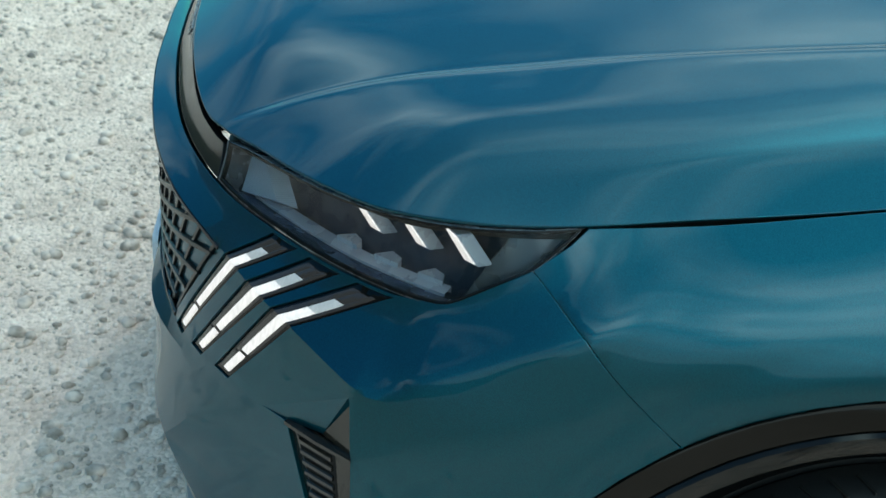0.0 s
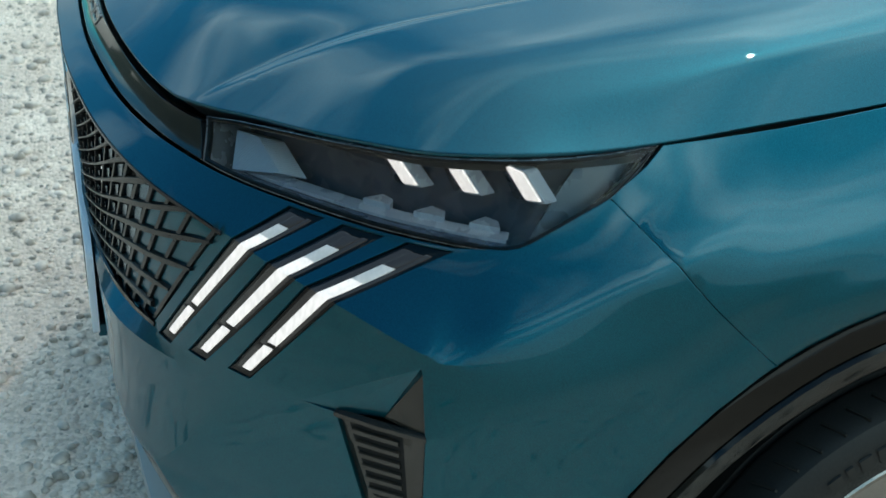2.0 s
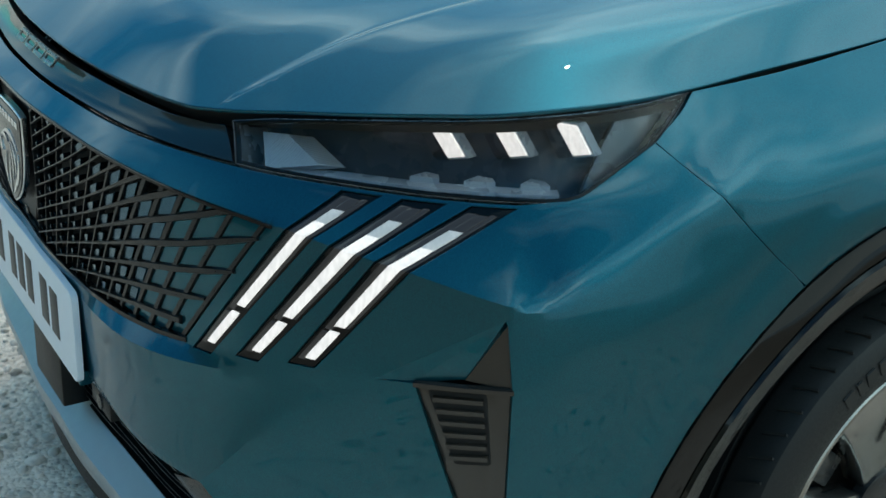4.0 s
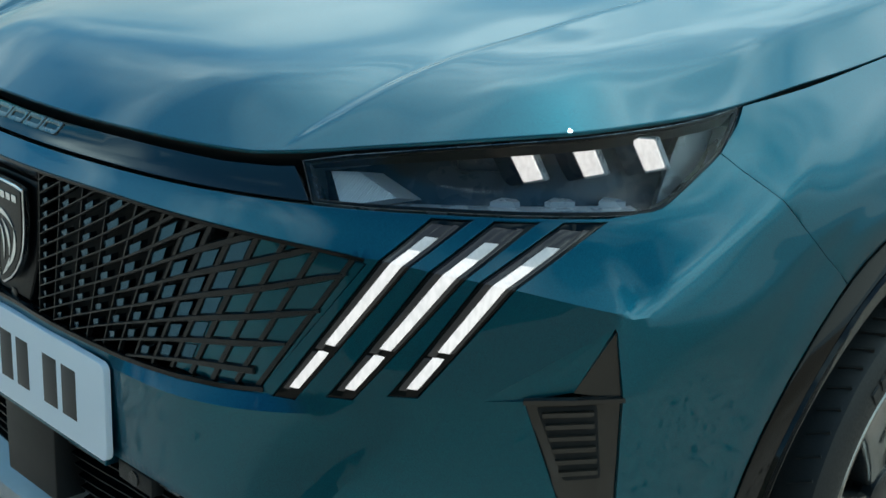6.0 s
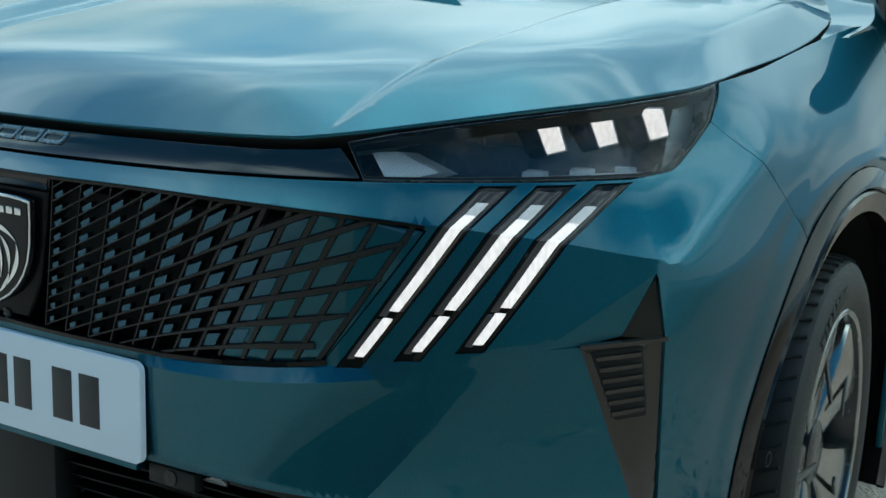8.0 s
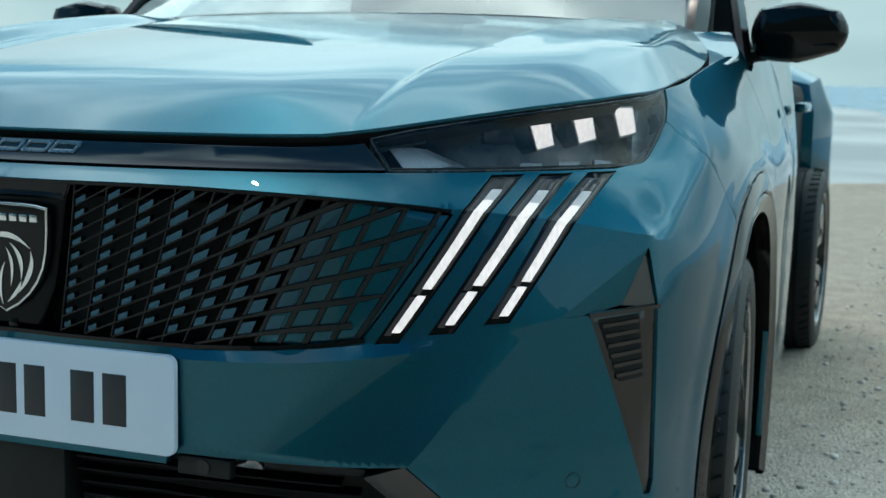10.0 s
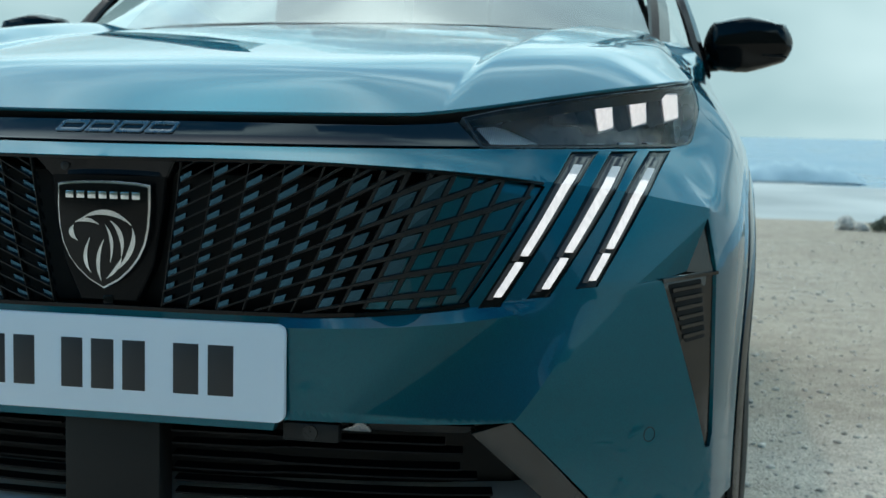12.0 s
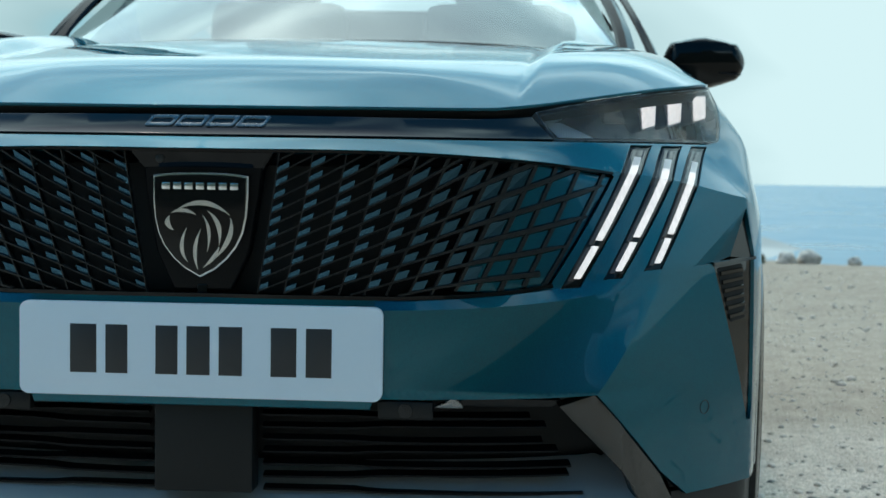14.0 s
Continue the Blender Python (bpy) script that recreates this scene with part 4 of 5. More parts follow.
nx = -(bonnet_height(px + e, py) - bonnet_height(px - e, py)) / (2 * e)
ny = -(bonnet_height(px, py + e) - bonnet_height(px, py - e)) / (2 * e)
nrm = np.stack([nx, ny, np.ones_like(nx)], -1)
nrm /= np.linalg.norm(nrm, axis=1)[:, None]
v, f = rim(np.stack([px, py, pz], -1), [tuple(t) for t in tri], nrm, .005, .002)


def bonnet_field(co, close=False):
    x, y = np.abs(co[:, 0]), co[:, 1]
    on = np.abs(bonnet_height(x, y) - co[:, 2]) < 3e-4
    e = 1.5e-3
    gx = (bonnet_height(x + e, y) - bonnet_height(x - e, y)) / (2 * e)
    gy = (bonnet_height(x, y + e) - bonnet_height(x, y - e)) / (2 * e)
    n = np.stack([-gx * np.where(co[:, 0] < 0, -1, 1), -gy, np.ones_like(x)], -1)
    n[x < 1e-4, 0] = 0
    return on, n / np.linalg.norm(n, axis=1)[:, None]


fair_normals(part("bonnet", both(from_lists(v, f)), PAINT, car, "teal-blue painted bonnet with a raised ridge", 50), bonnet_field, 20)

# near-black channel under the bonnet's edge, the gap's shade given as colour
verts, faces = [], []
ch = resample(EDGE_B, 80, (5,))
for p in ch:
    out = np.array([p[0] * .3, p[1] - .9, 0]); out /= np.linalg.norm(out)
    verts += [tuple(p + [0, 0, -.006] - out * .004), tuple(p + [0, 0, -.03] - out * .03)]
for i in range(len(ch) - 1):
    faces.append((2 * i, 2 * i + 1, 2 * i + 3, 2 * i + 2))
part("bonnet_channel", both(from_lists(verts, faces)), HOLLOW_SHADE, car)

# ---------------------------------------------------------------- dark band above the nose strip
band = [(0, .892)] + [(a, E_line(a) + .003) for a in (10, 20, 28, 33.6)] + [(32.0, .9285), (30.5, .9255)] + [(a, .9215) for a in (26, 18, 9, 0)]
band_ob = part("nose_band", both(panel(band, step=.012, wall=.015)), BAND, car, "gloss black band under the bonnet edge")
fair_normals(band_ob, skin_field, 80)
# four slanted hollow shapes in the place of the badge's lettering


def slant(x0, x1, z0, z1):
    return [(polar(x + (z - .905) * .75, .062)[0] if x + (z - .905) * .75 > 0 else -polar(-x - (z - .905) * .75, .062)[0], z) for x, z in ((x0, z0), (x1, z0), (x1, z1), (x0, z1))]


for k in range(4):
    x0 = -.099 + .0475 * k
    outer, inner = slant(x0, x0 + .043, .9035, .9200), slant(x0 + .0045, x0 + .0385, .9075, .9160)
    pp, tt = triangulate(rounded(outer, .004), [rounded(inner, .003)], step=.006)
    p0, n0 = skin(pp, -.0025)
    vv, ff = rim(p0, [tuple(q) for q in tt], n0, .004, .0008)
    part("badge_shape", from_lists(vv, ff), BADGE, band_ob, "satin dark badge shape", 30)

# ---------------------------------------------------------------- headlights
head = []
for sgn in (1, -1):
    h = new("headlight")
    h.parent = car
    tagged(h, "clear slanted headlight with three lit white blades")
    head.append(h)


def lamp_parts(name, bm, mat, label="", smooth=25):
    twin = mirrored(bm)
    return part(name, bm, mat, head[0], label, smooth), part(name, twin, mat, head[1], label, smooth)


RIBBED = material("ribbed_reflector", (0.36, 0.40, 0.44), 0.35, 0.5)
ribs = RIBBED.node_tree.nodes.new("ShaderNodeTexWave")
ribs.inputs["Scale"].default_value, ribs.inputs["Distortion"].default_value = 110, 0.4
rib_bump = RIBBED.node_tree.nodes.new("ShaderNodeBump")
rib_bump.inputs["Strength"].default_value, rib_bump.inputs["Distance"].default_value = 0.5, 0.002
rib_tc = RIBBED.node_tree.nodes.new("ShaderNodeTexCoord")
RIBBED.node_tree.links.new(rib_tc.outputs["Object"], ribs.inputs["Vector"])
RIBBED.node_tree.links.new(ribs.outputs["Fac"], rib_bump.inputs["Height"])
RIBBED.node_tree.links.new(rib_bump.outputs["Normal"], RIBBED.node_tree.nodes["Principled BSDF"].inputs["Normal"])
HEAD_IN = shrink(HEAD, .0036)
lamp_parts("lamp_border", panel(shrink(HEAD, .0012), [HEAD_IN], step=.01, depth=.0015, wall=.006), GLOSS, "black lamp border")
for ob in lamp_parts("lens", panel(HEAD_IN, step=.012, depth=.0012, wall=.0), GLASS_LENS, "clear lamp cover"):
    ob.visible_shadow = False
pts, tri = triangulate(HEAD, step=.02)
p_out, n_out = skin(pts, .0)
back, _ = skin(pts, .075)
bmk = from_lists(back, [tuple(t) for t in tri])
lamp_parts("housing", bmk, LAMP_DARK, "black inner housing")
wall_v, wall_f = rim(p_out, [tuple(t) for t in tri], n_out, .078, .0005)
wall_f = wall_f[len(tri):]
lamp_parts("surround", from_lists(*((wall_v, wall_f))), LAMP_GREY, "grey inner bowl")


def blade(corners, grow=0.0, depth=.02, back=0.0):
    """A lit blade: a tapered prism from its four front corners."""
    q = np.array(corners)
    mid, nn = q.mean(0), np.array([.42, -.90, .12])
    q = mid + (q - mid) * (1 + grow) - nn * back
    vs = [*q, *(q - nn * depth)]
    bm = from_lists(vs, [(0, 1, 2, 3), (4, 7, 6, 5), (0, 4, 5, 1), (1, 5, 6, 2), (2, 6, 7, 3), (3, 7, 4, 0)])
    bmesh.ops.recalc_face_normals(bm, faces=bm.faces[:])
    bmesh.ops.bevel(bm, geom=bm.edges[:], offset=.0012, segments=2, affect="EDGES")
    return bm


for k in range(3):
    go = k * np.array([.050, .0555, .0095]) + np.array([.012, -.0175, .003])
    quad = np.array([(.675, .346, .961), (.703, .3595, .9625), (.704, .3855, .922), (.680, .3745, .914)]) + go
    lamp_parts("light_blade", blade(quad, -.06), GLOW, "lit white light blade")
    lamp_parts("blade_frame", blade(quad, .07, .022, .002), REFLECT, "bright bezel round the blade")
    # dark slanted wall beside each blade
    w = np.array([(.640, .350, .955), (.668, .352, .958), (.681, .378, .914), (.655, .372, .904)]) + go
    lamp_parts("louvre", blade(w, 0, .02), LAMP_DARK)
# pale bowl at the lamp's outer end
bowl = [(59.6, .9135), (60.6, .9215), (63.4, .9525), (65.2, .983), (66.2, 1.006), (63.0, 1.003), (61.4, .965)]
lamp_parts("end_bowl", panel(bowl, step=.01, depth=.034, wall=.012), SMOKED, "pale grey bowl at the lamp's end", 40)
# a bright ledge along the bottom of the lamp, with a tooth under each blade
low = [(a, E_line(a) + .0115) for a in np.arange(36.5, 58.1, .5)]
front, nrm = skin(low, .034)


def inward(n):
    flat = -np.array([n[0], n[1], 0.0])
    return flat / np.linalg.norm(flat)


step_in = [p + inward(n) * .020 for p, n in zip(front, nrm)]
verts, faces = [], []
for p, q in zip(front, step_in):
    verts += [tuple(p - [0, 0, .004]), tuple(p), tuple(q), tuple(q - [0, 0, .01])]
for i in range(len(low) - 1):
    for k in range(3):
        faces.append((i * 4 + k, i * 4 + k + 1, i * 4 + k + 5, i * 4 + k + 4))
lamp_parts("lamp_ledge", from_lists(verts, faces), REFLECT, "bright satin ledge", 30)
for a0, a1 in ((46.6, 48.9), (50.8, 53.2), (55.1, 57.4)):
    ring = [(a0, .0255), (a1, .0255), (a1 - .3, .040), (a0 + .9, .046)]
    top = []
    for a, d in ring:
        p, n = skin([(a, E_line(a) + .0125)], .034)
        top.append(tuple(p[0] + inward(n[0]) * (d - .012) + (0, 0, .006)))
    foot = [(x, y, z - .018) for x, y, z in top]
    bmk = from_lists(top + foot, [(0, 1, 2, 3), (0, 4, 5, 1), (1, 5, 6, 2), (2, 6, 7, 3), (3, 7, 4, 0)])
    bmesh.ops.recalc_face_normals(bmk, faces=bmk.faces[:])
    lamp_parts("reflector_step", bmk, REFLECT, "bright reflector step", 0)
# bluish floor between the ledge and the cover
rim_a = np.arange(36.0, 58.6, .5)
near_edge, _ = skin([(a, E_line(a) + .0045) for a in rim_a], .0045)
far_edge, _ = skin([(a, E_line(a) + .0085) for a in rim_a], .034)
floor_bm = from_lists([*near_edge, *far_edge], [(k, k + 1, len(rim_a) + k + 1, len(rim_a) + k) for k in range(len(rim_a) - 1)])
lamp_parts("lamp_floor", floor_bm, LAMP_BLUE, "bluish inner floor of the lamp", 40)
# small amber segments above the projector
for a, w, h, z in ((37.0, .3, .006, .957), (37.7, .3, .008, .957), (38.6, .35, .008, .957)) + tuple((40.4 + .55 * k, .25, .008, .958) for k in range(8)):
    ring = [(a - w / 2, z - h / 2), (a + w / 2, z - h / 2), (a + w / 2, z + h / 2), (a - w / 2, z + h / 2)]
    lamp_parts("led_segment", panel(ring, step=.02, depth=.034, wall=.006), AMBER, "small amber light segment", 0)
quad, _ = skin([(34.3, .933), (36.4, .9365), (39.8, .912), (35.7, .8985)], [.03, .034, .030, .022])
wedge = from_lists([*quad, *(quad + [.012, .03, -.004])], [(0, 3, 2, 1), (1, 2, 6, 5), (0, 1, 5, 4), (2, 3, 7, 6)])
lamp_parts("side_reflector", wedge, RIBBED, "ribbed side reflector", 10)
proj = lathe([(.0, .0205), (.012, .020), (.016, .017), (.0185, .010), (.0195, .001)], 32)
bmesh.ops.rotate(proj, verts=proj.verts, cent=(0, 0, 0), matrix=Matrix.Rotation(radians(-62), 3, "Z"))
bmesh.ops.translate(proj, verts=proj.verts, vec=(.625, .325, .943))
lamp_parts("projector", proj, GLASS_LENS, "round projector lens")
shelf = box(.07, .05, .034, .004, Matrix.Translation((.632, .352, .943)) @ Matrix.Rotation(radians(42), 4, "Z"))
lamp_parts("projector_box", shelf, LAMP_DARK)

# ---------------------------------------------------------------- claw lamps in the bumper
for k, slot in enumerate(DRL):
    a0, a1 = slot[0], slot[3]
    lamp = new("daytime_lamp"); lamp.parent = car
    twin = new("daytime_lamp"); twin.parent = car
    tagged(lamp, "slanted daytime running lamp, lit white"); tagged(twin, "slanted daytime running lamp, lit white")

    def two(name, bm, mat, label=""):
        other = mirrored(bm)
        part(name, bm, mat, lamp, label)
        part(name, other, mat, twin, label)

    ll, lr, br, tr, tl, bl = [np.array(q) for q in slot]
    two("casing", panel([tuple(q) for q in (ll + (.15, .0015), lr + (-.15, .0015), br + (-.2, 0), tr + (-.2, -.0015), tl + (.2, -.0015), bl + (.2, 0))], lines=[[(bl[0], bl[1]), (br[0], br[1])]], step=.012, depth=.003, wall=.01), GLOSS, "gloss black lamp casing")

    def strip(f0, f1, s0, s1, depth, mat, name, label):
        """A strip between two fractions of the slot's width and two stations of its length."""
        def at(s, f):
            lo, hi = ((ll, bl), (lr, br)) if s <= 1 else ((bl, tl), (br, tr))
            s = s if s <= 1 else s - 1
            L = lo[0] + (lo[1] - lo[0]) * s
            R = hi[0] + (hi[1] - hi[0]) * s
            return tuple(L + (R - L) * f)
        ss = [s0] + ([1.0] if s0 < 1 < s1 else []) + [s1]
        ring = [at(s, f1) for s in ss] + [at(s, f0) for s in reversed(ss)]
        two(name, panel(ring, lines=[[at(1, f0), at(1, f1)]] if s0 < 1 < s1 else (), step=.008, depth=depth, wall=.004), mat, label)

    strip(.41, .70, .42, 1.30, .0005, GLOW, "light_strip", "lit white light strip")
    strip(.41, .70, 1.30, 1.58, .0006, GLOW_SOFT, "light_strip", "paler upper stretch of the light strip")
    strip(.43, .68, 1.59, 1.84, .0008, DIM, "light_strip", "dim end of the light strip")
    strip(.41, .70, .09, .36, .0005, GLOW, "light_strip", "lit white light strip")
    strip(.20, .41, .38, 1.86, .0016, DIM, "diffuser", "grey ribbed diffuser beside the strip")
    strip(.71, .82, .42, 1.86, .0016, DIM, "diffuser", "grey ribbed diffuser beside the strip")
    strip(.20, .41, .07, .35, .0016, DIM, "diffuser", "grey ribbed diffuser beside the strip")


# ---------------------------------------------------------------- grille
grille = new("grille"); grille.parent = car
tagged(grille, "dark lattice grille with body-coloured facets")
# near-black sheet paints the shaded depth behind the lattice
part("grille_backing", both(panel(GRILLE, step=.02, depth=.045, wall=0)), HOLLOW_SHADE, grille)
GR = [(a, z) for a, z in GRILLE]
lip_top = [(a, D_line(a) - .004) for a in np.arange(0, 38.7, 1.2)]
for line, w in ((lip_top, .006), (dense([(0, .6445), (18, .6445), (24, .6485), (28, .6545), (31.6, .6645)], .02), .009)):
    p, n = skin(line, .004)
    part("grille_rim", both(tube(p, n, w, .006)), GLOSS, grille)

COL_AT = (6.3, 9.1, 11.95, 14.75, 17.4, 19.8, 21.95, 23.95, 25.9, 27.85, 29.9, 32.1, 34.4, 36.8)
COL_LEAN = (9, 12, 14, 17, 22, 26, 28, 28, 28, 28.5, 29, 32, 38, 42)
ROW_MID = hermite([(0, .58), (6.5, .622), (10, .645), (14, .670), (20, .704), (25.1, .7302), (30.4, .752), (35.9, .775), (42, .80)])
ROW_STEP = hermite([(0, .0182), (6.5, .0187), (18, .0225), (29, .033), (36, .040), (42, .046)])


def row_z(i, a):
    return float(ROW_MID(a) + i * ROW_STEP(a))


def col_a(j, z):
    return COL_AT[j] + (z - .757) * COL_LEAN[j] * (1 + .9 * (.757 - z) * (j < 4))


def cross(i, j):
    a = COL_AT[j]
    for _ in range(8):
        a = col_a(j, row_z(i, a))
    return np.array((a, row_z(i, a)))


def in_grille(p):
    return bool(inside(np.array([p]), GRILLE)[0])


# painted ground of the outer part, under the slats
outer = [(31.2, .6655), (38.3, D_line(38.3) - .010)] + [(a, D_line(a) - .008) for a in (35, 32, 29.3)] + [(25.6, .735), (23.2, .656), (26, .6555)]
pair("grille_field", panel(outer, step=.014, depth=.007, wall=.012), PAINT, grille, "body-coloured outer field of the grille")
# dark blank round the emblem
for i in range(-4, 14):
    end = {1: 37.7, 0: 35.8, -1: 33.4, -2: 31.0}.get(i, 39)
    line = [(a, row_z(i, a)) for a in np.arange(5.4, end, .6)]
    line = [q for q in line if in_grille(q) and q[0] >= col_a(0, q[1]) - .1]
    if len(line) > 3:
        aa = [q[0] for q in line]
        p, n = skin(line, .006)
        width = np.interp(aa, [6, 17, 22, 27, 36], [.0020, .0030, .0055, .0110, .0105])
        if i in (1, 0, -1):
            width = width * np.interp(aa, [end - 2.4, end - .5], [1, .45])
        pair("slat", tube(p, n, width, .005), SLAT, grille, "", 20)
for j in range(14):
    line = [(col_a(j, z), z) for z in np.arange(.64, .87, .008)]
    line = [q for q in line if in_grille(q)]
    if len(line) > 3:
        aa = [q[0] for q in line]
        p, n = skin(line, .008)
        pair("slat", tube(p, n, np.interp(aa, [6, 17, 22, 27, 36], [.0018, .0028, .0055, .0105, .0085]), .005), SLAT, grille, "", 20)
for i in range(-5, 14):
    for j in range(9):
        c = cross(i, j)
        along, up = cross(i, j + 1) - c, cross(i + 1, j) - c
        fs = float(np.interp(c[0], [6, 14, 19, 22, 25, 28], [.34, .44, .54, .64, .78, .86]))
        ft = float(np.interp(c[0], [6, 14, 19, 22, 25, 28], [.46, .50, .60, .74, .84, .86]))
        q = [c, c + along * fs, c + along * fs + up * ft, c + up * ft]
        if not all(in_grille(v) for v in q):
            continue
        p, n = skin(q, [.0075, .0055, .004, .006])
        vv, ff = rim(p, [(0, 1, 2, 3)], n, .012, .0004)
        pair("facet", from_lists(vv, ff), FACET, grille, "", 0)

# emblem shield and its plinth
plinth = [(x, z) for x, z in ((-.112, .866), (.112, .866), (.092, .838), (.088, .80), (.072, .71), (.045, .652), (-.045, .652), (-.072, .71), (-.088, .80), (-.092, .838))]


def plate_xz(points, y, thick, bevel, tilt=0.0):
    """A flat plate with an outline in x and z, its face at y."""
    bm = bmesh.new()
    vs = [bm.verts.new((x, y + (z - .72) * tilt, z)) for x, z in points]
    f = bm.faces.new(vs)
    bm.normal_update()
    if f.normal.y > 0:
        bmesh.ops.reverse_faces(bm, faces=[f])
    r = bmesh.ops.extrude_face_region(bm, geom=[f])
    bmesh.ops.translate(bm, verts=[g for g in r["geom"] if isinstance(g, bmesh.types.BMVert)], vec=(0, -thick, 0))
    bm.normal_update()
    bmesh.ops.recalc_face_normals(bm, faces=bm.faces[:])
    if bevel:
        front = [e for e in bm.edges if all(abs(v.co.y - (y - thick + (v.co.z - .72) * tilt)) < 1e-5 for v in e.verts)]
        bmesh.ops.bevel(bm, geom=front, offset=bevel, segments=3, affect="EDGES", profile=.6)
    return bm


part("emblem_plinth", plate_xz(plinth, .045, .025, .006), INTAKE, grille, "gloss black plinth behind the emblem")
brow = from_lists([(-.112, .006, .867), (.112, .006, .867), (.090, .022, .836), (-.090, .022, .836), (-.112, .03, .867), (.112, .03, .867), (.09, .03, .834), (-.09, .03, .834)], [(0, 1, 2, 3), (0, 4, 5, 1), (0, 3, 7, 4), (1, 5, 6, 2), (3, 2, 6, 7)])
bmesh.ops.recalc_face_normals(brow, faces=brow.faces[:])
bmesh.ops.bevel(brow, geom=brow.edges[:], offset=.002, segments=2, affect="EDGES")
part("emblem_brow", brow, GLOSS, grille, "gloss black brow above the emblem")
part("emblem_foot", box(.016, .012, .032, .002, Matrix.Translation((0, .024, .645))), GLOSS, grille)


def shield(scale, cx=0.0, cz=0.735):
    half = [(0, .833), (.03, .8325), (.055, .831), (.0735, .828), (.0738, .795), (.0715, .765), (.066, .740), (.056, .719), (.042, .701), (.024, .685), (0, .672)]
    half = [(x * scale, cz + (z - .745) * scale) for x, z in half]
    return half + [(-x, z) for x, z in half[-2:0:-1]]


emblem = part("emblem", plate_xz(shield(1.0, cz=.745), .013, .010, .003), CHROME, car, "black shield emblem with a chrome border")
part("emblem_field", plate_xz(shield(.955, cz=.745), .005, .0035, .001), GLOSS, emblem, "gloss black shield field")
# plain silver strokes where the emblem carries its sign
for k in range(7):
    part("emblem_stroke", box(.0125, .0016, .0105, .0006, Matrix.Translation((-.0525 + .0175 * k, .0008, .8115))), CHROME, emblem)
for (x0, z0), (x1, z1), (x2, z2), w in (((-.034, .776), (.008, .800), (.046, .768), .008), ((.047, .764), (.056, .735), (.022, .700), .008), ((.012, .774), (.036, .757), (.030, .722), .007),
                                       ((.030, .720), (.026, .704), (.006, .688), .006), ((-.046, .766), (-.056, .754), (-.040, .744), .008), ((-.020, .748), (-.036, .716), (-.018, .696), .006),
                                       ((.002, .746), (-.014, .715), (-.002, .684), .006), ((-.044, .770), (-.026, .780), (-.006, .768), .006), ((.004, .768), (.020, .748), (.012, .712), .005)):
    spine = [((1 - t) ** 2 * x0 + 2 * t * (1 - t) * x1 + t * t * x2, (1 - t) ** 2 * z0 + 2 * t * (1 - t) * z1 + t * t * z2) for t in np.linspace(0, 1, 11)]
    edge = []
    for q in (.5, -.5):
        row = []
        for k, (px_, pz_) in enumerate(spine):
            ax, az_ = spine[max(k - 1, 0)], spine[min(k + 1, 10)]
            dx, dz_ = az_[0] - ax[0], az_[1] - ax[1]
            m = math.hypot(dx, dz_)
            half_w = q * w * max(.12, math.sin(math.pi * k / 10))
            row.append((px_ - dz_ / m * half_w, pz_ + dx / m * half_w))
        edge += row if q > 0 else row[::-1]
    part("emblem_stroke", plate_xz(edge, .0018, .0018, 0), CHROME, emblem, "", 0)
cam_lens = lathe([(0, .007), (.003, .0065), (.004, .004), (.0045, .0005)], 24)
bmesh.ops.rotate(cam_lens, verts=cam_lens.verts, cent=(0, 0, 0), matrix=Matrix.Rotation(radians(-90), 3, "Z"))
bmesh.ops.translate(cam_lens, verts=cam_lens.verts, vec=(-.065, .0125, .853))
part("camera_eye", cam_lens, SEAL, grille, "small round camera eye")

# ---------------------------------------------------------------- number plate
PW, PT, PB = .2815, .632, .4995 - .012
plate_pts = []
for cxp, czp, a0 in ((PW - .014, PT - .014, 0), (-PW + .014, PT - .014, 90), (-PW + .014, PB + .014, 180), (PW - .014, PB + .014, 270)):
    plate_pts += [(cxp + .014 * math.cos(radians(a0 + k * 18)), czp + .014 * math.sin(radians(a0 + k * 18))) for k in range(6)]
plate = part("number_plate", plate_xz(plate_pts, .012, .010, .002), PLATE, car, "white number plate with dark marks")
x = -.205
for w in (.048, .040, .0, .040, .042, .042, .0, .046, .046):
    if w:
        part("plate_mark", box(w * .86, .0016, .075, .0004, Matrix.Translation((x + w / 2, .0022, .560))), INK, plate)
        x += w + .008
    else:
        x += .030
part("plate_holder", plate_xz([(-.27, .50), (.27, .50), (.262, .474), (-.262, .474)], .03, .02, .003), PAINT, car)

# ---------------------------------------------------------------- corner intake
fin = new("corner_intake"); fin.parent = car
fin_l = new("corner_intake"); fin_l.parent = car
for o in (fin, fin_l):
    tagged(o, "dark triangular corner intake with slats")


def fin_parts(name, bm, mat, label="", smooth=25):
    other = mirrored(bm)
    part(name, bm, mat, fin, label, smooth)
    part(name, other, mat, fin_l, label, smooth)


top, kink, left, low0, low1, low2, right = [np.array(q) for q in FIN]
pk = [np.array(q) for q in POCKET]
# scooped facet beside the fin, in body colour
p, _ = skin([tuple(pk[0]), tuple(pk[1]), tuple(pk[2]), tuple(pk[3]), tuple(top)], [0, 0, .004, .010, .008])
fin_parts("scoop", from_lists(p, [(0, 1, 2, 3), (0, 3, 4)]), PAINT, "painted scoop leading into the intake", 0)
p, n = skin([tuple(top), tuple(kink), tuple(right)], [.008, .010, .004])
fin_parts("upper_blade", from_lists(p, [(0, 1, 2)]), BRONZE, "", 0)
bm = panel([tuple(left + (.1, -.002)), tuple(low0 + (.1, .003)), tuple(low1 + (-.0, .003)), tuple(low2 + (-.1, 0)), tuple(right + (-.1, -.004))], step=.015, depth=.006, wall=.01)
fin_parts("blade", bm, BRONZE, "dark glossy fin")
